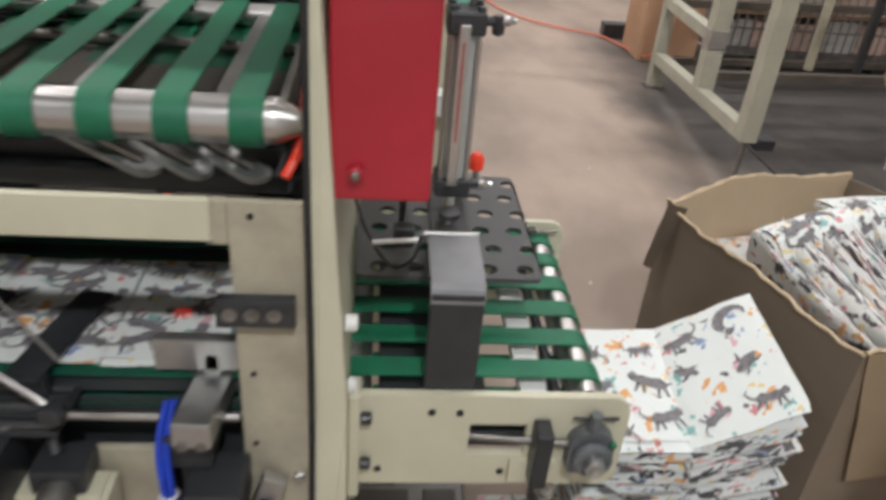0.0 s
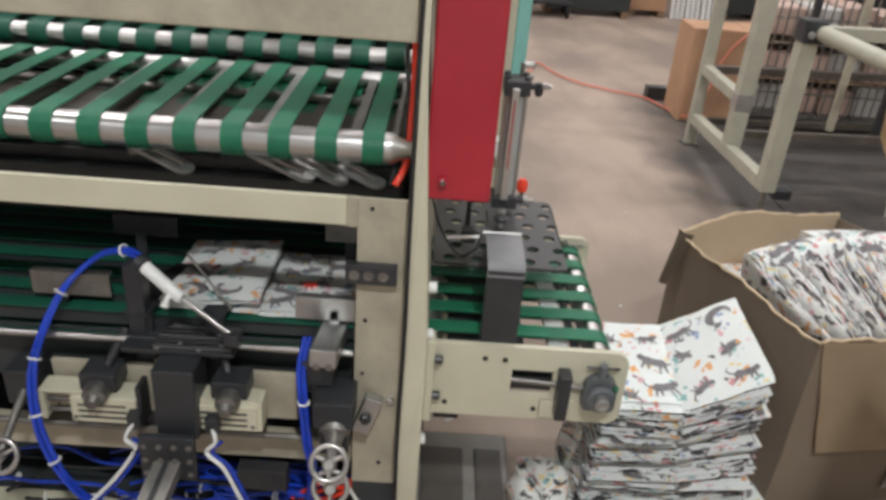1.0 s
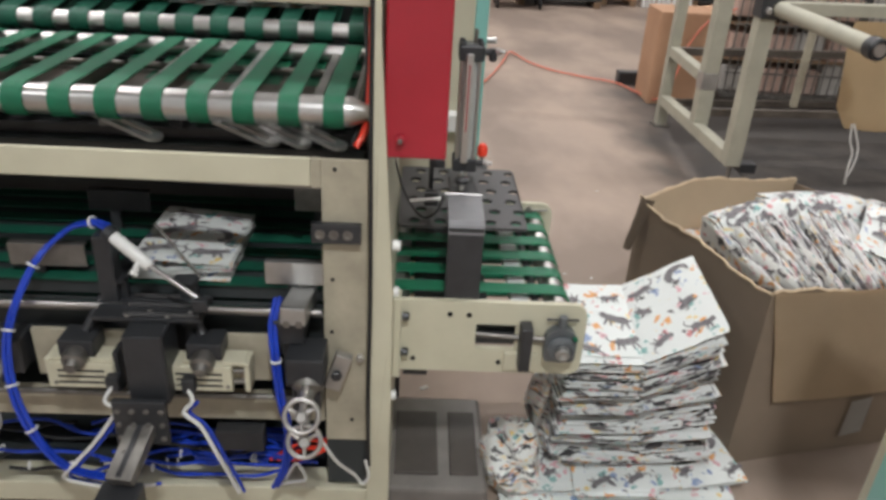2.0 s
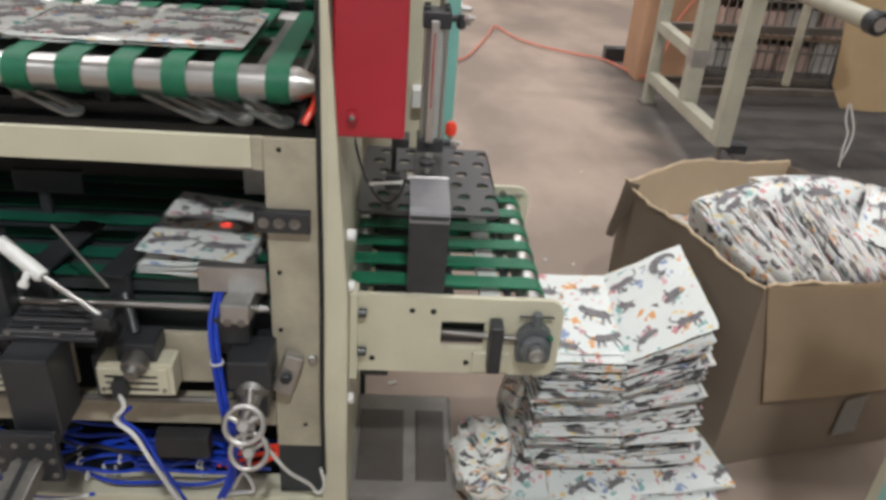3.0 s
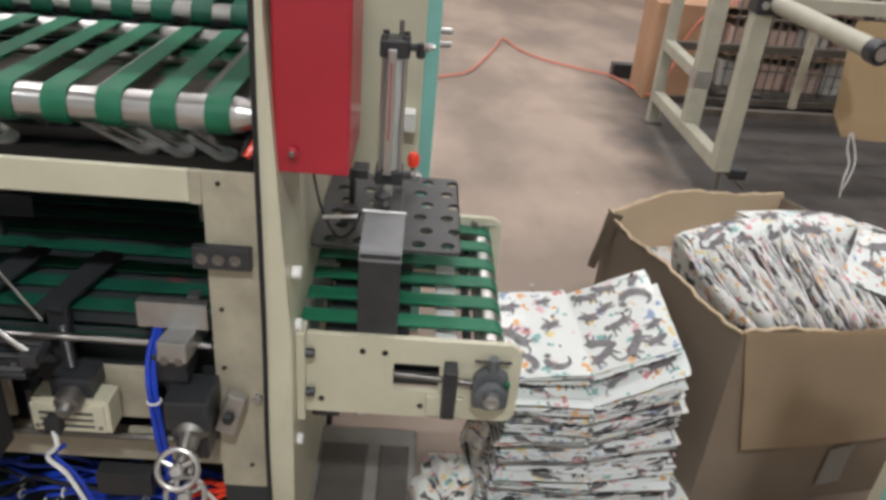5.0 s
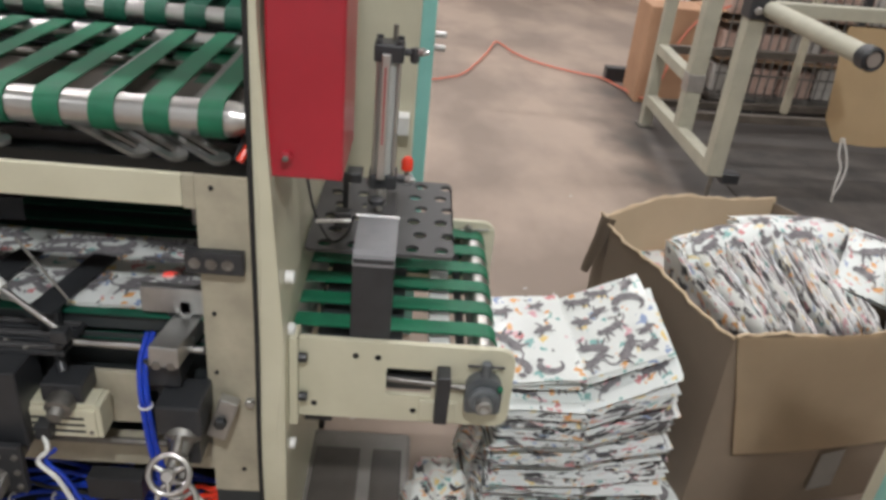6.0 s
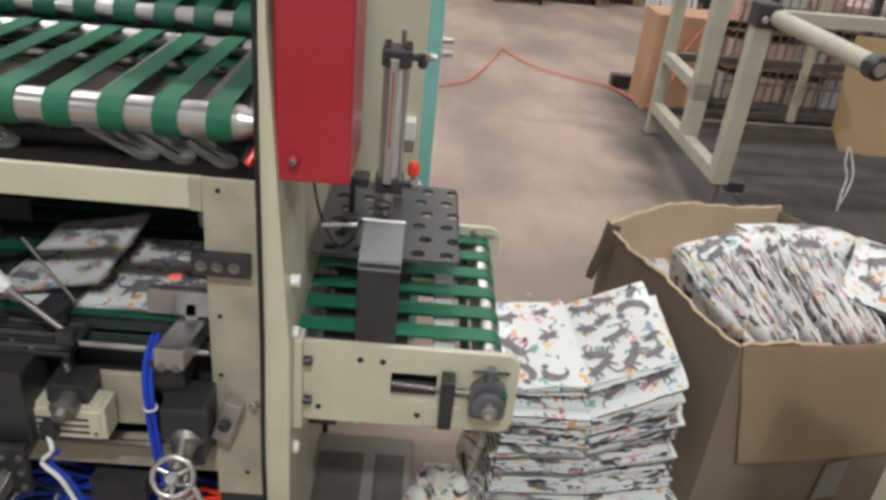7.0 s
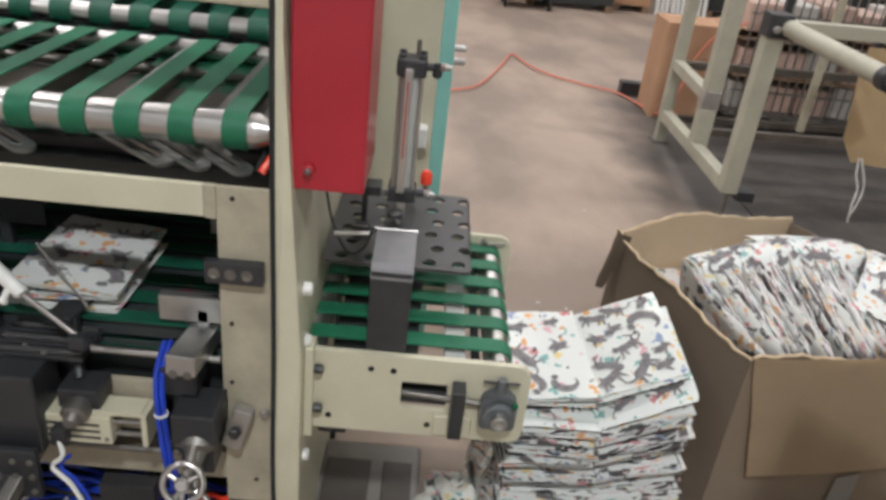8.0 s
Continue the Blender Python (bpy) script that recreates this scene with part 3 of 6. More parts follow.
def bay_mechanism():
    t = thing("folding_carriage", "black steel carriage with a long slotted rail", "machine part", (-0.56, 0.80, 0.3))
    part("column", block(-0.605, -0.515, 0.78, 0.88, 0.42, 0.60, 0.004), BLACKMETAL, t)
    top = part("top_plate", block(-0.69, -0.445, 0.84, 0.95, 0.60, 0.612, 0.003), BLACKMETAL, t)
    for k in range(4):
        part("screw", bolt((-0.61 + 0.045 * k, 0.846 + 0.02 * (k % 2), 0.6125), (0, 0, 1), 0.007, 0.006), STEEL, top)
    ra = turned(block(-0.03, 0.03, -0.25, 0.02, -0.02, 0.012, 0.003), pose(-0.56, 0.86, 0.42, 22, 0, -8))
    rail = part("slotted_rail", ra, STEEL, t, "dark machined rail sloping to the front")
    for k in range(4):
        part("screw", turned(bolt((0.014 * (-1) ** k, -0.05 - 0.045 * k, 0.012), (0, 0, 1), 0.006, 0.004), pose(-0.56, 0.86, 0.42, 22, 0, -8)), STEEL, rail)
    part("rail_groove", turned(block(-0.006, 0.006, -0.245, 0.0, 0.0125, 0.014, 0), pose(-0.56, 0.86, 0.42, 22, 0, -8)), BLACKMETAL, t)
    part("rail_foot", block(-0.64, -0.55, 0.53, 0.66, 0.12, 0.30, 0.004), BLACKMETAL, t)
    fp = part("front_plate", block(-0.635, -0.515, 0.745, 0.762, 0.33, 0.45, 0.003), BLACKMETAL, t, "black front plate with many screws")
    for k in range(12):
        part("screw", bolt((-0.622 + 0.032 * (k % 4), 0.745, 0.35 + 0.038 * (k // 4)), (0, -1, 0), 0.007, 0.005), STEEL, fp)
    for k in range(5):
        part("rib", block(-0.62, -0.45, 0.845 + 0.020 * k, 0.856 + 0.020 * k, 0.6125, 0.620, 0.002), BLACKMETAL if k % 2 else PLATE, top)
    r = thing("bay_rails", "oily cream and steel rails across the folding bay", "machine part", (-0.6, 0.9, 0.3))
    part("cross_rail", block(-1.85, -0.19, 0.90, 0.93, 0.27, 0.345, 0.003), CREAM_WORN, r, "oily cream cross rail")
    part("lower_rod", rod((-1.85, 0.86, 0.375), (-0.20, 0.86, 0.375), 0.008, seg=12), STEEL, r, smooth=True)
    for x0, x1 in ((-0.87, -0.63), (-0.44, -0.315)):
        part("backing_plate", block(x0, x1, 0.885, 0.898, 0.405, 0.535, 0.002), CREAM_WORN, r, "oily cream backing plate")
    part("cheek", block(-0.632, -0.606, 0.875, 0.885, 0.40, 0.56, 0.002), CREAM_WORN, r)
    part("dark_block", block(-0.46, -0.34, 0.86, 0.90, 0.20, 0.262, 0.003), BLACKMETAL, r)
    for x, a in ((-0.50, -12), (-0.66, -12)):
        part("finger", turned(block(-0.028, 0.028, -0.06, 0.17, 0, 0.006, 0.001), pose(x, 0.955, 0.660, 2, 0, a)), BLACKMETAL, r)
        part("finger_post", block(x - 0.02, x + 0.02, 0.905, 0.925, 0.345, 0.658, 0.002), BLACKMETAL, r)
    # air cylinder with bright rod
    c = thing("air_cylinder", "small white and steel air cylinder set at a slant", "actuator", (-0.58, 0.80, 0.75))
    part("mount", block(-0.690, -0.650, 0.90, 0.945, 0.612, 0.780, 0.004), BLACKMETAL, c)
    part("barrel", lathe([(0, 0.015), (0.006, 0.0145), (0.118, 0.0145), (0.124, 0.011)], (-0.655, 0.920, 0.780), (0.10, -0.05, -0.052), 20), WHITEPL, c, "white barrel", smooth=True)
    part("collar", lathe([(0, 0.021), (0.018, 0.021), (0.02, 0.017)], (-0.660, 0.9225, 0.783), (0.10, -0.05, -0.052), 16), BLACKMETAL, c, smooth=True)
    part("rod", rod((-0.555, 0.870, 0.728), (-0.440, 0.832, 0.668), 0.006, seg=12), CHROME, c, smooth=True)
    part("rod_end", block(-0.456, -0.424, 0.815, 0.842, 0.648, 0.676, 0.003), BLACKMETAL, c)
    part("fitting", lathe([(0, 0.007), (0.02, 0.007), (0.022, 0.010), (0.03, 0.010)], (-0.580, 0.870, 0.738), (-0.3, -0.4, -0.8), 12), WHITEPL, c, smooth=True)
    moving["cylinder"] = c
    moving["carriage"] = t
    part("needle", rod((-0.57, 0.97, 0.785), (-0.470, 0.94, 0.665), 0.003, seg=8), STEEL, c)


def valve_head():
    """Upright column on the post side with aluminium valve, clamp and handwheels."""
    t = thing("adjuster_column", "dark adjusting column with aluminium valve on top", "machine part", (-0.25, 0.82, 0.3))
    part("valve", turned(block(-0.029, 0.029, -0.075, 0.075, -0.022, 0.022, 0.004), pose(-0.240, 0.880, 0.632, -6, 0, -4)), ALU, t, "aluminium valve block")
    part("valve_neck", block(-0.250, -0.226, 0.935, 0.965, 0.64, 0.685, 0.002), ALU, t)
    for dx in (-0.014, 0.014):
        part("screw", bolt((-0.245 + dx, 0.806, 0.622), (0, -1, 0), 0.010, 0.004), STEEL, t)
    part("upper_block", block(-0.295, -0.225, 0.83, 0.93, 0.55, 0.612, 0.004), BLACKMETAL, t)
    part("stem", block(-0.275, -0.235, 0.84, 0.90, 0.42, 0.55, 0.003), BLACKMETAL, t)
    part("gearbox", block(-0.262, -0.175, 0.775, 0.872, 0.475, 0.545, 0.005), BLACKMETAL, t)
    part("bearing", lathe([(0, 0.034), (0.02, 0.036), (0.028, 0.022), (0.05, 0.016)], (-0.215, 0.80, 0.475), (0, -0.75, -0.6), 20), STEEL, t, smooth=True)
    lug = part("lug", turned(block(-0.02, 0.02, -0.012, 0.012, -0.055, 0.045, 0.003), pose(-0.148, 0.845, 0.475, 0, 18, 0)), ALU, t, "bright clamp lug")
    part("lug_bolt", bolt((-0.152, 0.833, 0.468), (0, -1, 0), 0.013, 0.014), BLACKMETAL, lug)
    part("shaft", rod((-0.215, 0.80, 0.50), (-0.215, 0.69, 0.445), 0.009, seg=14), CHROME, t, smooth=True)
    part("lower_shaft", rod((-0.215, 0.80, 0.41), (-0.215, 0.715, 0.358), 0.009, seg=12), STEEL, t, smooth=True)
    part("lower_block", block(-0.25, -0.185, 0.79, 0.872, 0.39, 0.47, 0.004), BLACKMETAL, t)
    for y, z, s in ((0.695, 0.455, 1.0), (0.720, 0.362, 1.0)):
        handwheel((-0.215, y, z), t)


def ring(R, r, m, seg=32, k=10):
    bm = bmesh.new()
    rows = [[bm.verts.new(((R + r * math.cos(2 * math.pi * j / k)) * math.cos(2 * math.pi * i / seg), (R + r * math.cos(2 * math.pi * j / k)) * math.sin(2 * math.pi * i / seg), r * math.sin(2 * math.pi * j / k))) for j in range(k)] for i in range(seg)]
    for i in range(seg):
        for j in range(k):
            bm.faces.new((rows[i][j], rows[(i + 1) % seg][j], rows[(i + 1) % seg][(j + 1) % k], rows[i][(j + 1) % k]))
    bm.transform(m)
    return bm


def handwheel(at, parent, R=0.037):
    m = Matrix.Translation(at) @ Euler((radians(62), 0, radians(4))).to_matrix().to_4x4()
    w = part("handwheel", ring(R, 0.0062, m), CHROME, parent, "chromed handwheel", smooth=True)
    for k in range(3):
        a = radians(120 * k + 30)
        bms = rod((0, 0, 0), (R * math.cos(a), R * math.sin(a), 0), 0.006, 0.0045, seg=10)
        part("spoke", turned(bms, m), CHROME, w, smooth=True)
    part("hub", turned(lathe([(-0.012, 0.012), (0.010, 0.014), (0.016, 0.010)], (0, 0, 0), (0, 0, 1), 18), m), CHROME, w, smooth=True)


moving = {}
bay_mechanism()
moving["slide_left"] = slide_block(-0.728, 0.835, 0.462, 1)
moving["slide_right"] = slide_block(-0.462, 0.835, 0.462, -1)
valve_head()
hw = thing("handwheel_column", "chromed handwheel on a short shaft low in the bay", "handwheel", (-0.92, 0.72, 0.36))
handwheel((-0.925, 0.72, 0.395), hw)
part("shaft", rod((-0.925, 0.73, 0.40), (-0.925, 0.86, 0.47), 0.009, seg=12), STEEL, hw)
part("block", block(-0.965, -0.885, 0.85, 0.93, 0.43, 0.52, 0.004), BLACKMETAL, hw)


def sensor_light():
    t = thing("light_sensor", "small black sensor with a red light beam over the belts", "sensor", (-0.315, 1.08, 0.90))
    part("body", block(-0.33, -0.30, 1.065, 1.095, 0.895, 0.9245, 0.002), BLACKMETAL, t)
    part("lens", rod((-0.315, 1.08, 0.890), (-0.315, 1.08, 0.895), 0.006, seg=12), REDGLOW, t)
    d = bpy.data.lights.new("sensor_beam", "SPOT")
    d.energy, d.color, d.spot_size, d.spot_blend, d.shadow_soft_size = 2.2, (1.0, 0.04, 0.02), radians(9), 0.6, 0.003
    new("sensor_beam", d).matrix_basis = pose(-0.315, 1.08, 0.886 + MACHINE_Z)


sensor_light()


# ---- tubing and wiring ----
def tubing():
    t = moving["tubes"] = thing("air_tube_bundle", "bundle of blue air tubes with white cable ties", "tubes", (-0.8, 0.8, 0.4))
    base = [(-0.665, 0.928, 0.788), (-0.705, 0.945, 0.790), (-0.776, 0.960, 0.758), (-0.842, 0.915, 0.69), (-0.880, 0.83, 0.57), (-0.868, 0.775, 0.46), (-0.83, 0.745, 0.36), (-0.765, 0.745, 0.25), (-0.66, 0.78, 0.18)]
    for k, (dx, dy) in enumerate(((0, 0), (0.010, 0.004), (0.003, 0.012))):
        part("tube", hose([(x + dx * (1 if z > 0.3 else -1), y + dy, z + dx * 0.5) for x, y, z in base], 0.0052), BLUE, t, smooth=True)
    for i in (1, 3, 4, 5, 6, 7):
        x, y, z = base[i]
        d = Vector(base[min(i + 1, 8)]) - Vector(base[i - 1])
        part("cable_tie", ring(0.013, 0.0028, Matrix.Translation((x + 0.004, y + 0.005, z + 0.002)) @ d.to_track_quat("Z", "Y").to_matrix().to_4x4(), 14, 6), WHITEPL, t)
    t2 = thing("air_tube", "blue air tube pair running down from the valve", "tubes", (-0.3, 0.85, 0.4))
    base = [(-0.292, 0.868, 0.652), (-0.300, 0.83, 0.60), (-0.292, 0.80, 0.535), (-0.282, 0.79, 0.42), (-0.27, 0.79, 0.34), (-0.28, 0.79, 0.22), (-0.31, 0.80, 0.14)]
    for dx in (0.0, 0.010):
        part("tube", hose([(x + dx, y + dx * 0.4, z) for x, y, z in base], 0.0055), BLUE, t2, smooth=True)
    part("cable_tie", ring(0.012, 0.0028, Matrix.Translation((-0.286, 0.802, 0.525)), 14, 6), WHITEPL, t2)
    # white leads from the two slides
    for k, (a, pts) in enumerate((((-0.65), [(-0.655, 0.785, 0.455), (-0.672, 0.77, 0.42), (-0.652, 0.765, 0.395), (-0.70, 0.75, 0.32), (-0.76, 0.74, 0.25), (-0.785, 0.75, 0.20), (-0.68, 0.77, 0.155), (-0.60, 0.80, 0.14)]), ((-0.49), [(-0.485, 0.785, 0.452), (-0.475, 0.77, 0.425), (-0.495, 0.765, 0.398), (-0.455, 0.75, 0.37), (-0.425, 0.745, 0.30), (-0.405, 0.76, 0.22), (-0.39, 0.78, 0.14)]))):
        c = thing("sensor_lead", "white sensor lead tied to a blue tube", "cable", (a, 0.78, 0.3), "sensor leads")
        part("lead", hose(pts, 0.0048), WHITEPL, c, smooth=True)
        part("blue_tube", hose([(x + 0.011, y + 0.008, z - 0.004) for x, y, z in pts[1:]], 0.0042), BLUE, c, smooth=True)
        part("plug", block(pts[0][0] - 0.015, pts[0][0] + 0.015, 0.78, 0.81, 0.44, 0.475, 0.003), BLACKMETAL, c)
    rnd = random.Random(4)
    w = thing("tube_tangle", "tangle of blue air tubes lying along the bottom rail", "tubes", (-0.6, 0.9, 0.09))
    for k in range(26):
        x0 = rnd.uniform(-1.25, -0.45)
        L = rnd.uniform(0.25, 0.6)
        y = rnd.uniform(0.87, 1.02)
        pts = [(x0 + L * j / 5, y + rnd.uniform(-0.03, 0.03), 0.10 + 0.003 * k / 2 + rnd.uniform(-0.005, 0.028)) for j in range(6)]
        part("tube", hose([p for p in pts if p[0] < -0.2] if pts[-1][0] > -0.2 else pts, rnd.choice((0.005, 0.006, 0.0045))), BLUE if k % 6 else RUBBER, w, smooth=True)
    for k in range(12):
        part("cable_tie", ring(0.010, 0.0026, pose(rnd.uniform(-1.1, -0.3), rnd.uniform(0.86, 0.95), 0.13, 0, 90, rnd.uniform(-30, 30)), 12, 6), WHITEPL, w)
    h = thing("red_tube_coil", "red air tubes and white cable curled behind the handwheels", "tubes", (-0.2, 0.9, 0.1))
    for k in range(3):
        part("red_tube", hose([(-0.30 - 0.02 * k, 0.92, 0.12), (-0.25, 0.90 + 0.02 * k, 0.145 + 0.012 * k), (-0.19, 0.90, 0.18 + 0.015 * k), (-0.13, 0.92 + 0.02 * k, 0.225)], 0.006), ORANGE, h, smooth=True)
    part("white_cable", hose([(-0.185, 0.74, 0.36), (-0.15, 0.78, 0.25), (-0.11, 0.83, 0.16), (-0.09, 0.84, 0.12), (-0.075, 0.838, 0.15), (-0.083, 0.838, 0.20)], 0.004), WHITEPL, h, smooth=True)
    part("grey_cable", hose([(-0.30, 0.83, 0.12), (-0.26, 0.80, 0.16), (-0.225, 0.78, 0.19), (-0.25, 0.80, 0.22), (-0.28, 0.82, 0.15)], 0.004), WHITEPL, h, smooth=True)
    r = thing("red_air_hose", "bright red hose looping down beside the end plate", "hose", (-0.08, 0.85, 1.1))
    part("hose", hose([(-0.105, 1.15, 1.42), (-0.094, 1.10, 1.30), (-0.090, 1.05, 1.20), (-0.090, 1.00, 1.12), (-0.095, 0.955, 1.04), (-0.115, 0.925, 0.9995)], 0.0075), ORANGE, r, smooth=True)
    part("second_hose", hose([(-0.120, 1.25, 1.30), (-0.110, 1.15, 1.20), (-0.10, 1.06, 1.14), (-0.105, 1.0, 1.06), (-0.125, 0.930, 0.998)], 0.005), RUBBER, r, smooth=True)


tubing()


def drive_links():
    """Slotted links between upper conveyor and the frame."""
    t = thing("slotted_links", "dull steel slotted adjusting links under the upper drum", "machine part", (-0.3, 1.0, 1.0))
    for k, (x, a) in enumerate(((-0.37, -30), (-0.30, -33), (-0.22, -36), (-0.62, -30))):
        m = pose(x, 0.985, 1.005, 0, 8, a)
        part("link", turned(slab_outline(rounded(-0.10, 0.10, -0.022, 0.022, (0.02,) * 4), [rounded(-0.075, 0.075, -0.008, 0.008, (0.0078,) * 4, 4)], "z", 0, 0.008), m), ALU, t)
    rnd = random.Random(2)
    for k in range(9):
        x = -1.5 + k * 0.14
        part("fixing", turned(block(-0.03, 0.03, -0.02, 0.02, 0, 0.03, 0.004), pose(x, 1.02 + 0.05 * (k % 3), 1.0 - 0.02 * (k % 2), 0, rnd.uniform(-25, 25), rnd.uniform(0, 60))), BLACKMETAL if k % 3 else STEEL, t)
    part("cross_bar", block(-1.85, -0.10, 1.05, 1.09, 0.957, 0.985, 0.003), BLACKMETAL, t)


drive_links()


# ---- outfeed conveyor ----
at_origin(0.003, -0.003, OUTFEED_Z)


def outfeed():
    t = thing("outfeed_conveyor", "short outfeed conveyor with cream side plates and green belts", "conveyor", (0.18, 1.18, 0.45))
    out = rounded(-0.010, 0.437, 0.424, 0.623, (0.0, 0.03, 0.035, 0.0))
    slot = rounded(0.172, 0.268, 0.493, 0.562, (0.002,) * 4, 2)
    near = part("near_side_plate", slab_outline(out, [slot], "y", 0.908, 0.922), CREAM, t, "cream steel side plate with a slot")
    part("mount_block", block(-0.0265, -0.008, 0.885, 0.935, 0.415, 0.638, 0.003), CREAM, t)
    for x, z in ((0.107, 0.588), (0.153, 0.587), (0.023, 0.459), (0.233, 0.454)):
        part("bolt", lathe([(0, 0.0065), (0.002, 0.0065), (0.002, 0.004), (0.0005, 0.003)], (x, 0.908, z), (0, -1, 0), 12), RUBBER, near)
    for z in (0.485, 0.585):
        part("cap_screw", lathe([(0, 0.010), (0.016, 0.010), (0.018, 0.007)], (-0.007, 0.895, z), (1, 0, 0), 12), BLACKMETAL, near)
    # tension screw with flange bearing
    part("tension_screw", rod((0.174, 0.915, 0.530), (0.345, 0.898, 0.530), 0.007, seg=14), STEEL, t, smooth=True)
    part("slide_rod", block(0.160, 0.280, 0.926, 0.94, 0.495, 0.528, 0.002), BLACKMETAL, t)
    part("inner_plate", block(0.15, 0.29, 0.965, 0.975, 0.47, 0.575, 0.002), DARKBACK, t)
    part("stop_plate", block(0.276, 0.304, 0.862, 0.906, 0.458, 0.578, 0.003), BLACKMETAL, t, "black stop plate on edge")
    part("stop_foot", block(0.245, 0.325, 0.896, 0.9075, 0.438, 0.488, 0.002), CREAM, t)
    bear = part("bearing", slab_outline(rounded(0.338, 0.414, 0.478, 0.570, (0.012, 0.012, 0.034, 0.034), 7), [], "y", 0.882, 0.907), GREYCAST, t, "grey flange bearing")
    part("bearing_ring", lathe([(0, 0.033), (0.012, 0.033), (0.015, 0.027), (0.012, 0.024), (0.012, 0.018)], (0.376, 0.878, 0.520), (0, -1, 0), 24), GREYCAST, bear, smooth=True)
    part("shaft_end", lathe([(0, 0.017), (0.028, 0.017), (0.030, 0.012), (0.027, 0.006)], (0.376, 0.876, 0.520), (0, -1, 0), 18), ALU, bear, smooth=True)
    part("grease_nipple", rod((0.376, 0.895, 0.566), (0.376, 0.893, 0.600), 0.013, 0.010, seg=12), GREYCAST, bear)
    part("cross_pin", rod((0.338, 0.895, 0.590), (0.414, 0.895, 0.590), 0.003, seg=8), BLACKMETAL, bear)
    part("green_cap", lathe([(0, 0.006), (0.006, 0.006), (0.008, 0.003)], (0.408, 0.88, 0.548), (0, -1, 0), 10), GREEN, bear)
    part("under_bracket", block(0.0, 0.06, 0.925, 0.98, 0.395, 0.43, 0.003), BLACKMETAL, t)
    far = part("far_side_plate", slab_outline(rounded(-0.010, 0.428, 0.44, 0.650, (0.0, 0.03, 0.035, 0.0)), [], "y", 1.445, 1.459), CREAM, t, "cream steel side plate")
    part("far_screw", rod((0.355, 1.443, 0.632), (0.355, 1.425, 0.632), 0.010, seg=12), STEEL, far)
    part("far_pin", rod((0.33, 1.436, 0.626), (0.41, 1.432, 0.636), 0.003, seg=8), STEEL, far)
    for x in (-0.02, 0.368):
        part("drum", rod((x, 0.924, 0.595), (x, 1.443, 0.595), 0.0295, seg=24), CHROME, t, "bright steel drum", smooth=True)
    for k in range(6):
        y = 0.975 + 0.0885 * k
        pts = []
        for j in range(11):
            a = radians(90 + 180 * j / 10)
            pts.append((-0.02 + 0.0298 * math.cos(a), 0.595 + 0.0298 * math.sin(a)))
        for j in range(11):
            a = radians(270 + 180 * j / 10)
            pts.append((0.368 + 0.0298 * math.cos(a), 0.595 + 0.0298 * math.sin(a)))
        part("belt", loop_band(pts, y - 0.023, y + 0.023, 0.003, "y"), GREEN, t, smooth=True)
    part("bed_strip", block(0.255, 0.300, 0.924, 1.443, 0.588, 0.606, 0.002), WHITEPL, t, "pale bed strip under the belts")
    part("bed_bar", block(0.02, 0.20, 0.924, 1.443, 0.575, 0.595, 0.002), DARKBACK, t)
    part("tie_rod", rod((0.325, 0.924, 0.575), (0.325, 1.443, 0.575), 0.010, seg=12), BLACKMETAL, t)
    part("leg", block(-0.04, -0.012, 1.405, 1.435, -0.058, 0.44, 0.003), BLACKMETAL, t)


outfeed()


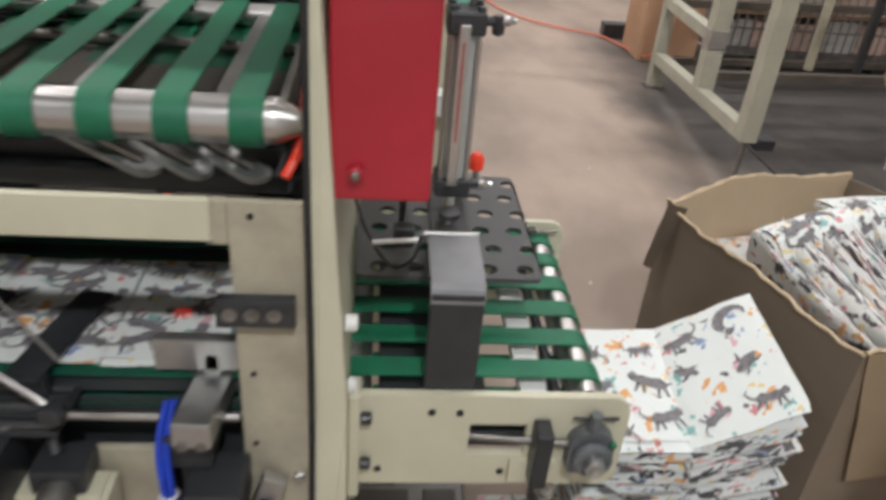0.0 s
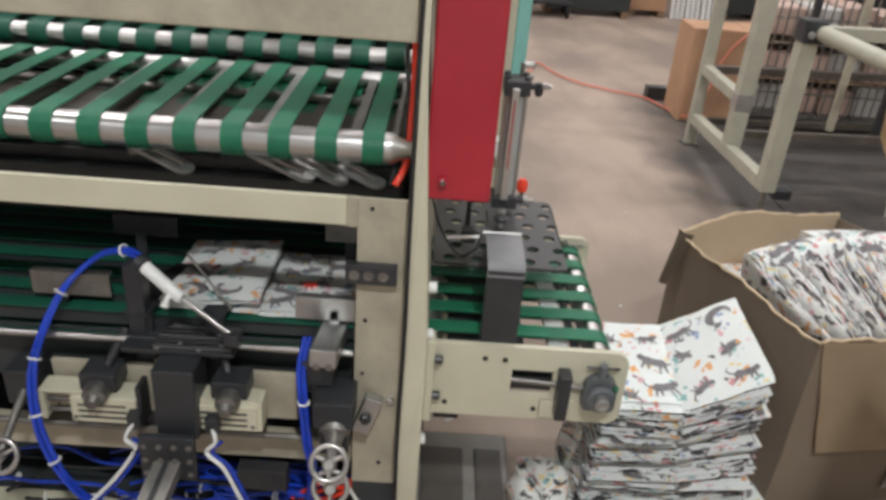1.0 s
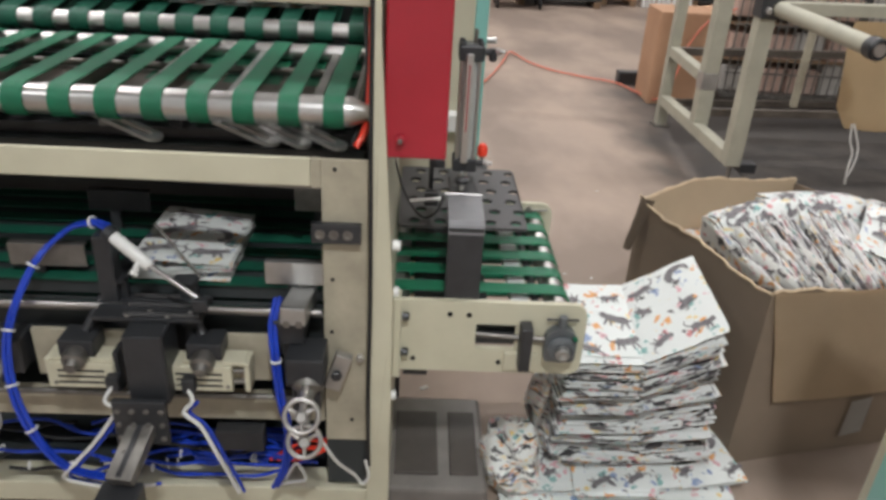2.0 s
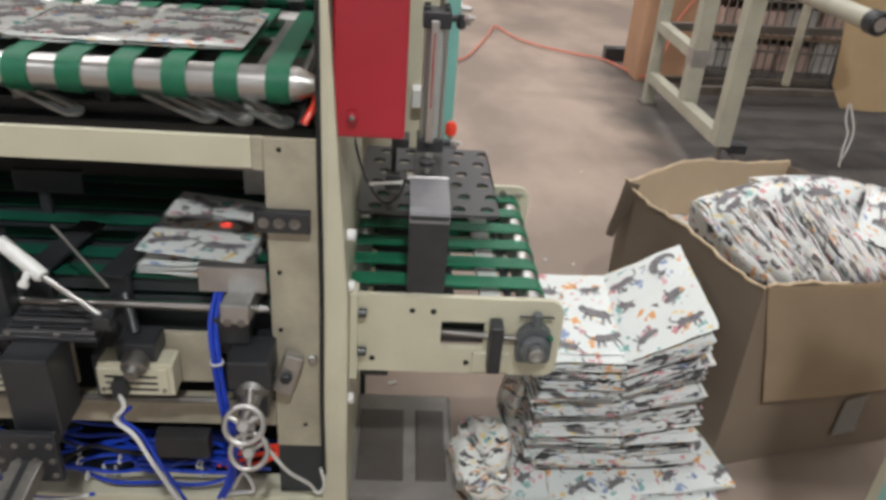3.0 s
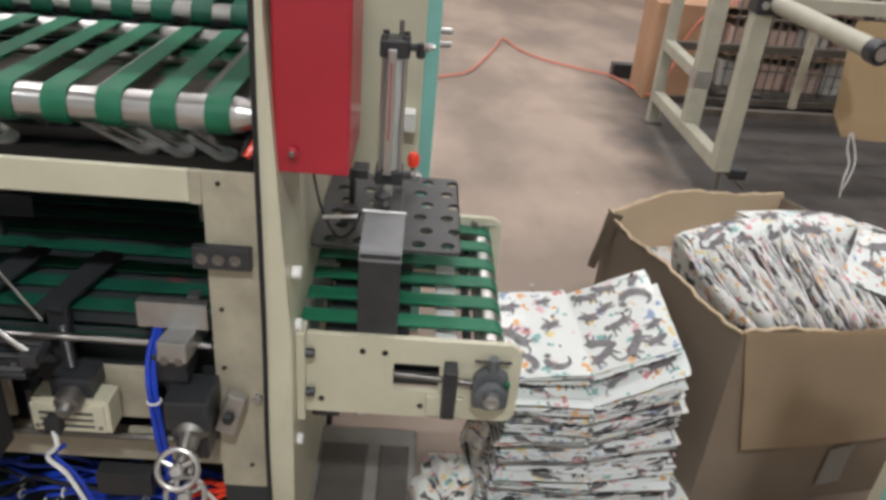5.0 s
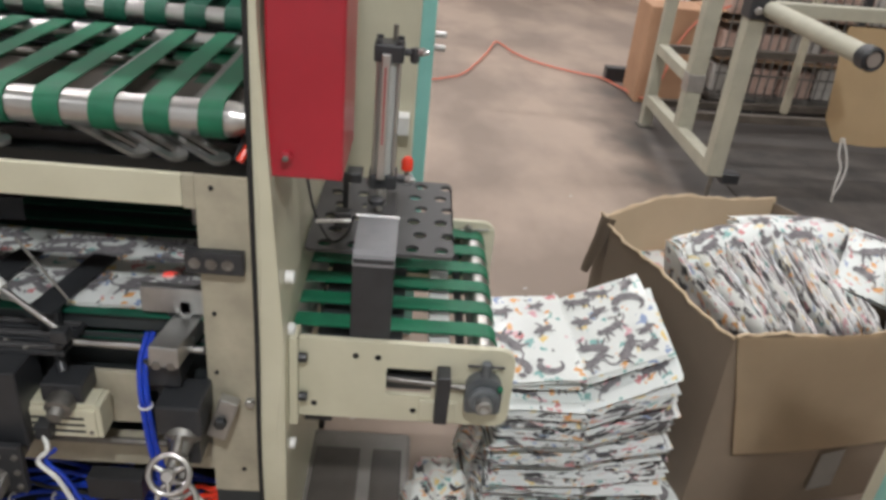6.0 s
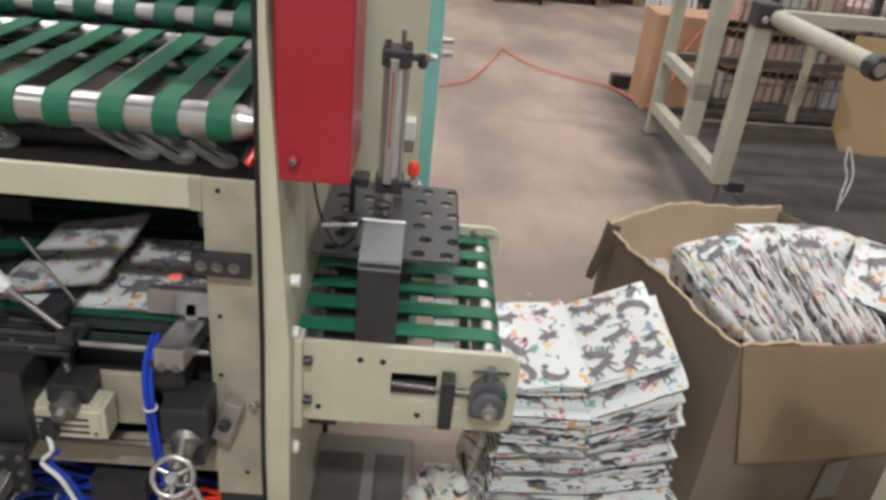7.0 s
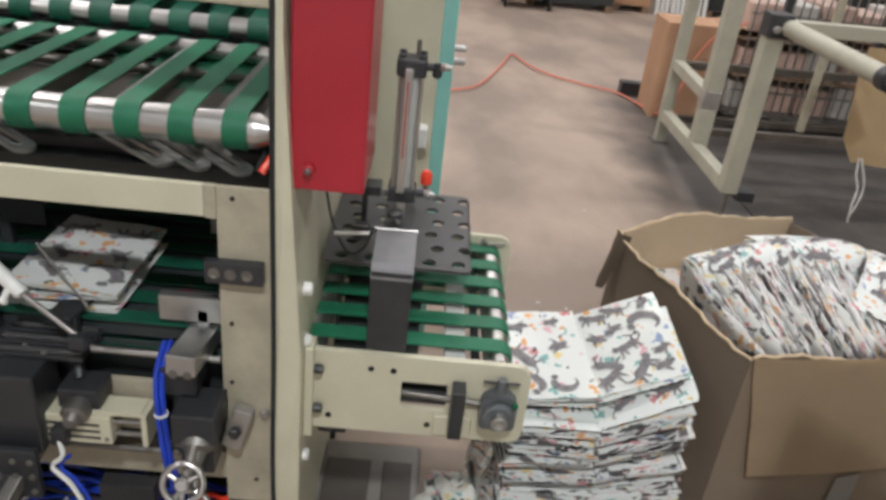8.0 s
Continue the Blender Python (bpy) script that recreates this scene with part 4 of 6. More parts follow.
# ---- press over the outfeed ----
def press():
    t = thing("press_unit", "air cylinder press on a bent strap over the belts", "press", (0.136, 1.05, 0.6))
    def strap(seg, x0, x1, th=0.010):
        bm = bmesh.new()
        rows = []
        for i, (y, z) in enumerate(seg):
            a, b = seg[max(i - 1, 0)], seg[min(i + 1, len(seg) - 1)]
            d = Vector((b[0] - a[0], b[1] - a[1])).normalized()
            rows.append([bm.verts.new((x, y + s * d[1] * th, z - s * d[0] * th)) for x, s in ((x0, 0), (x1, 0), (x1, 1), (x0, 1))])
        for r0, r1 in zip(rows, rows[1:]):
            for k in range(4):
                bm.faces.new((r0[k], r0[(k + 1) % 4], r1[(k + 1) % 4], r1[k]))
        bm.faces.new(rows[0]); bm.faces.new(rows[-1])
        return bm
    part("upright_strap", block(0.092, 0.174, 0.924, 0.945, 0.605, 0.806, 0.002), BLACKMETAL, t, "black upright strap")
    # same strap as the black upright; its lit top is a paler grey
    part("bent_strap", strap([(0.9235, 0.790), (0.9245, 0.802), (0.929, 0.812), (0.940, 0.819), (1.066, 0.829)], 0.0915, 0.1745), ARMGREY, t, "bent top of the strap, paler grey for the light on it")
    # bright rod stands in for the highlight along the strap's back edge
    part("lip_highlight", rod((0.085, 1.068, 0.829), (0.176, 1.068, 0.829), 0.004, seg=10), ALU, t, "thin strap lip made bright for the highlight on its edge", smooth=True)
    part("bridge", block(0.100, 0.166, 1.060, 1.235, 0.795, 0.815, 0.003), PLATE, t, "dark bridge plate under the cylinder")
    at_origin(-0.014, 0.037, OUTFEED_Z - 0.012)
    c = part("cylinder", rod((0.150, 1.125, 0.90), (0.150, 1.125, 1.15), 0.024, seg=24), BARREL, t, "aluminium cylinder barrel", smooth=True)
    for z0, z1 in ((1.145, 1.182), (0.872, 0.905)):
        part("end_cap", block(0.120, 0.180, 1.095, 1.155, z0, z1, 0.005), BLACKMETAL, c)
    for dx in (-0.021, 0.021):
        for dy in (-0.021, 0.021):
            part("tie_rod", rod((0.150 + dx, 1.125 + dy, 0.905), (0.150 + dx, 1.125 + dy, 1.147), 0.0042, seg=10), CHROME, c, smooth=True)
            part("nut", bolt((0.150 + dx, 1.125 + dy, 1.182), (0, 0, 1), 0.007, 0.007), BLACKMETAL, c)
    part("front_rail", block(0.137, 0.155, 1.082, 1.095, 0.90, 1.165, 0.002), CHROME, c, "bright sensor rail")
    part("rail_groove", block(0.144, 0.147, 1.0805, 1.082, 0.98, 1.14, 0.0), RED, c, "thin red line on the rail")
    part("top_pin", rod((0.160, 1.14, 1.182), (0.160, 1.14, 1.212), 0.005, seg=10), STEEL, c)
    f = part("fitting", rod((0.180, 1.125, 1.163), (0.200, 1.125, 1.163), 0.008, seg=12), BLACKMETAL, t)
    part("valve_body", lathe([(0, 0.009), (0.012, 0.010), (0.026, 0.010), (0.030, 0.006)], (0.201, 1.125, 1.172), (0, 0, -1), 14), BLACKMETAL, f, smooth=True)
    part("valve_tip", lathe([(0, 0.008), (0.010, 0.009), (0.014, 0.006), (0.022, 0.005)], (0.207, 1.125, 1.165), (1, -0.15, 0.05), 12), CHROME, f, smooth=True)
    f2 = part("low_fitting", rod((0.180, 1.125, 0.888), (0.198, 1.125, 0.888), 0.008, seg=12), BLACKMETAL, t)
    part("valve_tip", lathe([(0, 0.008), (0.008, 0.009), (0.012, 0.005), (0.022, 0.005)], (0.198, 1.125, 0.888), (1, -0.1, 0.0), 12), CHROME, f2, smooth=True)
    # slim guide rod and small sensor bracket
    at_origin(-0.010, 0.067, OUTFEED_Z - 0.035)
    part("guide_rod", rod((0.142, 1.04, 0.79), (0.142, 1.075, 0.90), 0.006, seg=12), CHROME, t, smooth=True)
    part("sensor_bracket", block(0.065, 0.10, 1.10, 1.15, 0.89, 0.912, 0.003), BLACKMETAL, t)
    part("sensor_arm", block(0.060, 0.072, 1.10, 1.112, 0.80, 0.912, 0.002), BLACKMETAL, t)
    part("sensor", block(0.050, 0.085, 1.03, 1.06, 0.815, 0.850, 0.003), BLACKMETAL, t)
    part("pin", rod((0.015, 1.0, 0.842), (0.094, 1.0, 0.850), 0.004, seg=10), WHITEPL, t, "white pin")
    part("wire", hose([(0.094, 0.99, 0.862), (0.08, 0.97, 0.83), (0.045, 1.0, 0.80), (0.0, 1.08, 0.83), (-0.03, 1.15, 0.90), (-0.046, 1.17, 0.95)], 0.003), RUBBER, t, smooth=True)
    # pressing plate with holes
    holes = []
    for i in range(5):
        for j in range(6):
            x, y = 0.018 + 0.064 * i + (0.016 if j % 2 else 0), 1.015 + 0.068 * j
            if x < 0.292 and not (0.10 < x < 0.175):
                holes.append(circle(x, y, 0.0155, 14))
    at_origin(0.000, 0.090, OUTFEED_Z - 0.046)
    base = part("press_plate", slab_outline(rounded(-0.022, 0.302, 0.985, 1.390, (0.014,) * 4, 4), holes, "z", 0.776, 0.784), PLATE, t, "dark plate with round holes")
    part("plate_hub", block(0.115, 0.170, 1.04, 1.11, 0.7845, 0.800, 0.003), BLACKMETAL, base)
    at_origin(-0.014, 0.037, OUTFEED_Z - 0.012)
    part("rod", rod((0.150, 1.125, 0.765), (0.150, 1.125, 1.10), 0.009, seg=14), CHROME, base, smooth=True)
    part("collar", lathe([(0, 0.016), (0.010, 0.018), (0.014, 0.012)], (0.142, 1.04, 0.866), (0, 0, 1), 16), BLACKMETAL, t, smooth=True)
    part("red_cap", lathe([(0, 0.013), (0.02, 0.014), (0.03, 0.008)], (0.200, 1.19, 0.885), (0, 0, 1), 14), ORANGE, t, "orange cap", smooth=True)
    part("cap_post", rod((0.200, 1.19, 0.866), (0.200, 1.19, 0.885), 0.006, seg=10), STEEL, t)
    part("cap_shelf", block(0.170, 0.215, 1.17, 1.21, 0.853, 0.866, 0.002), ARMGREY, t)
    at_origin(0.003, -0.003, OUTFEED_Z)
    return base


press_plate = press()


def cabinets():
    t = thing("electrical_box", "red enamelled electrical box on the machine end", "cabinet", (0.03, 0.98, 1.0))
    b = part("body", block(-0.086, 0.044, -0.112, 0.10, -0.012, 1.10, 0.005), RED, t, local=True)
    part("hinge", lathe([(0, 0.010), (0.012, 0.010), (0.014, 0.006)], (-0.052, -0.112, 0.03), (0, -1, 0), 14), RED, b, local=True)
    part("hinge_pin", bolt((-0.052, -0.126, 0.03), (0, -1, 0), 0.006, 0.004), STEEL, b, local=True)
    at_origin(0, 0, 0)
    c = thing("cream_cabinet", "tall cream cabinet with a teal trimmed edge", "cabinet", (0.1, 2.1, 0))
    part("body", block(-0.08, 0.194, 1.92, 2.45, 0.0, 2.1, 0.005), CREAM, c)
    part("edge_strip", block(0.195, 0.238, 1.925, 1.945, 0.0, 2.1, 0.003), TEAL, c, "teal acrylic edge")
    for z in (1.02, 0.98):
        part("hose_coupling", lathe([(0, 0.010), (0.03, 0.010), (0.034, 0.006)], (0.239, 1.935, z + 0.06), (1, 0, 0), 12), ALU, c)
    part("lamp_base", block(0.10, 0.18, 1.86, 1.92, 0.78, 0.84, 0.003), WHITEPL, c)
    h = thing("floor_hose", "orange red air hose lying across the floor", "hose", (1.2, 5.8, 0))
    part("hose", hose([(0.0, 4.95, 0.02), (0.2, 5.18, 0.02), (0.38, 5.31, 0.02), (0.56, 5.52, 0.02), (0.77, 6.20, 0.02), (0.88, 6.66, 0.02), (0.94, 6.62, 0.02), (1.03, 6.32, 0.02), (1.20, 6.05, 0.02), (1.45, 5.85, 0.02), (1.69, 5.71, 0.02), (1.80, 5.45, 0.02), (1.88, 5.12, 0.05), (1.93, 4.95, 0.25), (2.02, 5.04, 0.48), (2.16, 5.06, 0.68), (2.35, 5.1, 0.76)], 0.0075, n=10), HOSEPALE, h, smooth=True)


cabinets()


def side_cabinet():
    """Control cabinet that stands beside the camera's aisle, before the carton."""
    t = thing("control_cabinet", "cream control cabinet with a teal side panel", "cabinet", (0.98, 0.55, 0), turn=-17)
    part("body", block(0.0, 0.50, -0.40, 0.0, 0.03, 1.30, 0.006), CREAM, t, local=True)
    part("side_panel", block(-0.004, 0.0, -0.40, -0.05, 0.10, 1.23, 0.001), TEAL, t, "teal side panel", local=True)
    part("plinth", block(0.02, 0.48, -0.38, -0.02, 0.0, 0.0295, 0.002), BLACKMETAL, t, local=True)
    door = part("door", block(0.02, 0.48, -0.408, -0.4005, 0.06, 1.26, 0.003), CREAM, t, local=True)
    part("handle", block(0.06, 0.08, -0.425, -0.4085, 0.52, 0.64, 0.004), BLACKMETAL, door, local=True)


side_cabinet()


# ---- bags ----
def panel_bm(w, d, layers=4, lift=0.007, seed=0, slack=0.006, x0=0.0):
    """Stacked cloth layers of a folded bag: x from x0 to x0+w, y from 0 to d, uneven, slightly rumpled."""
    rnd = random.Random(seed)
    bm = bmesh.new()
    nx, ny = 9, 9
    last = None
    for k in range(layers):
        z0 = k * lift
        o = Vector((rnd.uniform(0, 50), rnd.uniform(0, 50), k * 3.1))
        e = [rnd.uniform(-slack, slack) for _ in range(4)]
        top, bot = [], []
        for i in range(nx):
            rt, rb = [], []
            for j in range(ny):
                u, v = i / (nx - 1), j / (ny - 1)
                x = x0 + e[0] * (1 - u) + u * (w + e[1] * u)
                y = e[2] * (1 - v) + v * (d + e[3])
                n = noise.noise(Vector((x * 9, y * 9, 0)) + o)
                f = noise.noise(Vector((x * 30, y * 30, 5)) + o)
                edge = min(u, 1 - u, v, 1 - v)
                h = 0.0035 * n + 0.0015 * f
                puff = lift * (0.86 if edge > 0.01 else 0.35)
                x += 0.004 * noise.noise(Vector((0, y * 16, 9)) + o)
                y += 0.004 * noise.noise(Vector((x * 16, 0, 2)) + o)
                rt.append(bm.verts.new((x, y, z0 + h + puff)))
                rb.append(bm.verts.new((x, y, z0 + h + lift * (0.06 if edge > 0.01 else 0.25))))
            top.append(rt); bot.append(rb)
        for i in range(nx - 1):
            for j in range(ny - 1):
                bm.faces.new((top[i][j], top[i + 1][j], top[i + 1][j + 1], top[i][j + 1]))
                bm.faces.new((bot[i][j], bot[i][j + 1], bot[i + 1][j + 1], bot[i + 1][j]))
        ring_i = [(i, 0) for i in range(nx)] + [(nx - 1, j) for j in range(1, ny)] + [(i, ny - 1) for i in range(nx - 2, -1, -1)] + [(0, j) for j in range(ny - 2, 0, -1)]
        for a, b in zip(ring_i, ring_i[1:] + ring_i[:1]):
            bm.faces.new((bot[a[0]][a[1]], bot[b[0]][b[1]], top[b[0]][b[1]], top[a[0]][a[1]]))
        if last:
            side = 0 if k % 2 else nx - 1
            for j in range(ny - 1):
                bm.faces.new((last[side][j], last[side][j + 1], bot[side][j + 1], bot[side][j]))
        last = top
    return bm


def top_of(seed, layers, lift, slack):
    """Height of the uppermost layer of panel_bm with the same numbers, as a function of x and y."""
    rnd = random.Random(seed)
    for k in range(layers):
        o = Vector((rnd.uniform(0, 50), rnd.uniform(0, 50), k * 3.1))
        for _ in range(4):
            rnd.uniform(-slack, slack)
    z0 = (layers - 1) * lift
    return lambda x, y: z0 + 0.0035 * noise.noise(Vector((x * 9, y * 9, 0)) + o) + 0.0015 * noise.noise(Vector((x * 30, y * 30, 5)) + o) + lift * 0.86 + 0.0018


def bottom_of(seed):
    """Depth of the lowest layer of panel_bm, just outside its face."""
    rnd = random.Random(seed)
    o = Vector((rnd.uniform(0, 50), rnd.uniform(0, 50), 0))
    return lambda x, y: 0.0035 * noise.noise(Vector((x * 9, y * 9, 0)) + o) + 0.0015 * noise.noise(Vector((x * 30, y * 30, 5)) + o) - 0.0016


def band(bm, pts, widths, z):
    """A flat ribbon of changing width along a line, laid on the surface z(x, y)."""
    rows = []
    for i, p in enumerate(pts):
        a, b = pts[max(i - 1, 0)], pts[min(i + 1, len(pts) - 1)]
        d = Vector((b[0] - a[0], b[1] - a[1])).normalized()
        q = [(p[0] - d.y * widths[i] * s, p[1] + d.x * widths[i] * s) for s in (-1, 0, 1)]
        rows.append([bm.verts.new((x, y, z(x, y))) for x, y in q])
    for r0, r1 in zip(rows, rows[1:]):
        for k in (0, 1):
            bm.faces.new((r0[k], r0[k + 1], r1[k + 1], r1[k]))


def cat_figure(bm, cx, cy, ang, size, kind, z, flip=1):
    """A small printed animal figure: body, head with ears, legs and tail as flat ribbons."""
    c, s = math.cos(ang), math.sin(ang)
    def P(u, v):
        u, v = u * size, v * size * flip
        return (cx + c * u - s * v, cy + s * u + c * v)
    if kind == 0:      # striding
        band(bm, [P(-0.42, 0.03), P(-0.25, 0.06), P(0, 0.04), P(0.25, 0.07), P(0.40, 0.10)], [size * w for w in (0.06, 0.17, 0.14, 0.16, 0.09)], z)
        band(bm, [P(0.36, 0.12), P(0.47, 0.16), P(0.58, 0.13)], [size * w for w in (0.09, 0.15, 0.06)], z)
        for u, du in ((-0.30, -0.14), (-0.20, 0.03), (0.22, -0.02), (0.32, 0.13)):
            band(bm, [P(u, 0.0), P(u + du * 0.5, -0.16), P(u + du, -0.32)], [size * w for w in (0.06, 0.04, 0.028)], z)
        band(bm, [P(-0.40, 0.05), P(-0.58, 0.12), P(-0.68, 0.28), P(-0.60, 0.40)], [size * w for w in (0.035, 0.032, 0.03, 0.02)], z)
    elif kind == 1:    # curled up
        pts = [P(0.42 * math.cos(a), 0.30 * math.sin(a)) for a in [radians(200 - 26 * k) for k in range(10)]]
        band(bm, pts, [size * w for w in (0.09, 0.13, 0.15, 0.15, 0.14, 0.12, 0.09, 0.07, 0.05, 0.03)], z)
        band(bm, [P(-0.42, -0.16), P(-0.34, -0.26), P(-0.22, -0.28)], [size * w for w in (0.09, 0.11, 0.05)], z)
    else:              # leaping bird or small cat
        band(bm, [P(-0.35, 0.0), P(-0.1, 0.03), P(0.2, 0.0), P(0.38, 0.08)], [size * w for w in (0.04, 0.15, 0.13, 0.05)], z)
        band(bm, [P(0.0, 0.04), P(0.05, 0.22), P(-0.06, 0.40)], [size * w for w in (0.09, 0.06, 0.015)], z)
        band(bm, [P(-0.05, -0.02), P(-0.18, -0.16), P(-0.34, -0.20)], [size * w for w in (0.06, 0.04, 0.015)], z)
        band(bm, [P(0.1, -0.02), P(0.2, -0.16), P(0.34, -0.2)], [size * w for w in (0.05, 0.03, 0.015)], z)


def add_print(half, x0, w, d, seed, z, step=0.1, grow=1.0):
    """Printed animal figures scattered over one face of cloth."""
    rnd = random.Random(seed * 7 + 1)
    bm = bmesh.new()
    nx, ny = max(2, round(w / step)), max(2, round(d / step))
    for i in range(nx):
        for j in range(ny):
            size = rnd.uniform(0.056, 0.086) * grow
            m = size * 0.62
            cx = x0 + min(max(w * (i + 0.5) / nx + rnd.uniform(-0.02, 0.02), m), w - m)
            cy = min(max(d * (j + 0.5) / ny + rnd.uniform(-0.02, 0.02), m), d - m)
            cat_figure(bm, cx, cy, rnd.uniform(-0.5, 0.9) + (math.pi if rnd.random() < 0.4 else 0), size, rnd.choice((0, 0, 0, 1, 2, 2)), z, rnd.choice((-1, 1)))
    return tagged(part("print", bm, INK, half, local=True), "dark grey cat figures printed on the cloth", kind="stuff")


PANEL_W, PANEL_D = 0.225, 0.30


def half_bag(name, seed, parent, layers=4, lift=0.006, right=True, mat=None):
    bm = panel_bm(PANEL_W, PANEL_D, layers, lift, seed, 0.014)
    if not right:
        bm.transform(Matrix.Translation((-PANEL_W, 0, 0)))
    ob = part(name, bm, mat or PRINT_STACK, parent, local=True, smooth=True)
    if mat is PRINT_FACE:
        zt = top_of(seed, layers, lift, 0.014)
        off = 0 if right else PANEL_W
        add_print(ob, -off, PANEL_W, PANEL_D, seed, lambda x, y: zt(x + off, y))
    return ob


def stacked_bag(x, y, z, left_angle, right_angle, turn, seed, pitch=8, label="", face=None):
    t = thing("folded_bag", label or "folded white cloth bag with cat print lying in the stack", "bag", (x, y, z), "stacked folded bags")
    t.matrix_basis = pose(x, y, z, pitch, 0, turn)
    a = half_bag("left_half", seed, t, right=False, mat=face)
    a.matrix_basis = pose(0, 0, 0, 0, left_angle, 0)
    b = half_bag("right_half", seed + 50, t, mat=face)
    b.matrix_basis = pose(0, 0, 0, 0, -right_angle, 0)
    return t


def bag_stack():
    rnd = random.Random(11)
    n = 15
    for k in range(n):
        u = k / (n - 1)
        stacked_bag(0.682 + rnd.uniform(-0.014, 0.014) - 0.018 * u, 1.055 + rnd.uniform(-0.014, 0.014), 0.045 + 0.0262 * k, 1 + 2 * u + rnd.uniform(-1, 1), 4 + 27 * u ** 1.5 + rnd.uniform(-1.5, 1.5), rnd.uniform(-3, 3) + 6 * u, 20 + k, 3 + 9 * u, "", PRINT_FACE if k == n - 1 else None)
    # loose bags spread at the foot of the stack
    for k, (x, y, z, tu) in enumerate(((0.52, 0.93, 0.003, 4), (0.73, 0.955, 0.004, -5), (0.50, 0.95, 0.029, -2), (0.80, 0.975, 0.030, 9))):
        stacked_bag(x, y, z, 0, 2, tu, 70 + k, 1, "folded printed bag slipped out at the foot of the stack", PRINT_FACE)
    t = thing("crumpled_bag", "crumpled white cat print bag lying under the outfeed", "bag", (0.34, 1.05, 0.0))
    bm = bmesh.new()
    bmesh.ops.create_icosphere(bm, subdivisions=4, radius=1)
    for v in bm.verts:
        s = 1 + 0.35 * noise.noise(v.co * 1.7) + 0.14 * abs(noise.noise(v.co * 5.1)) + 0.06 * noise.noise(v.co * 11)
        v.co = Vector((v.co.x * 0.085 * s, v.co.y * 0.12 * s, max(-0.075, v.co.z * 0.095 * s)))
    part("cloth", turned(bm, pose(0.33, 1.06, 0.075)), PRINT, t, smooth=True)
    t = thing("hanging_bag", "dark printed bag end drooping from the stack", "bag", (0.42, 1.07, 0.0))
    bm = bmesh.new()
    bmesh.ops.create_grid(bm, x_segments=12, y_segments=30, size=0.5)
    for v in bm.verts:
        u, w = v.co.x, v.co.y
        v.co = Vector((0.415 + u * 0.10 + 0.015 * math.sin(w * 9 + u * 6), 1.12 + 0.028 * math.sin(u * 17 + w * 3) + 0.02 * noise.noise(Vector((u * 4, w * 6, 1))), 0.20 + w * 0.40))
    bmesh.ops.solidify(bm, geom=bm.faces[:], thickness=0.004)
    part("cloth", bm, PRINT_EDGE, t, smooth=True)


bag_stack()


# ---- moving bags ----
def moving_bag(label, seed):
    """A bag in three flaps that fold over one another; its origin is the left front corner of the middle flap."""
    t = thing("folding_bag", label, "bag", (0, 0, 0))
    def flap_part(name, sd, dx, under):
        f = part(name, turned(panel_bm(PANEL_W, PANEL_D, 2, 0.007, sd), pose(dx, 0, 0)), PRINT_GLOSS, t, local=True, smooth=True)
        zt = top_of(sd, 2, 0.007, 0.006)
        add_print(f, dx, PANEL_W, PANEL_D, sd, lambda x, y: zt(x - dx, y), 0.08, 1.12)
        if under:
            zb = bottom_of(sd)
            add_print(f, dx, PANEL_W, PANEL_D, sd + 40, lambda x, y: zb(x - dx, y), 0.092, 1.12)
        return f
    flap_part("middle_flap", seed, 0, False)
    lft = flap_part("left_flap", seed + 1, -PANEL_W, True)
    rgt = flap_part("right_flap", seed + 2, 0, True)
    return t, lft, rgt


bag_a = moving_bag("white cat print bag being folded and dropped on the stack", 300)
bag_b = moving_bag("white cat print bag carried in on the belts", 320)


def fork():
    t = thing("folding_fork", "dull steel fork arm that turns the bag over", "machine part", (-0.165, 1.15, 0.83))
    for dy in (-0.05, 0.05):
        part("tine", turned(slab_outline(rounded(-0.40, 0.0, -0.014, 0.014, (0.013,) * 4), [], "z", -0.003, 0.003), pose(0, dy, 0)), STEEL, t, local=True)
    part("cross_piece", block(-0.03, 0.03, -0.085, 0.085, -0.008, 0.008, 0.002), STEEL, t, local=True)
    return t


folding_fork = fork()


# ---- carton with bags ----
BOX = [(0.998, 1.128), (1.600, 1.262), (1.440, 1.985), (0.803, 1.778)]


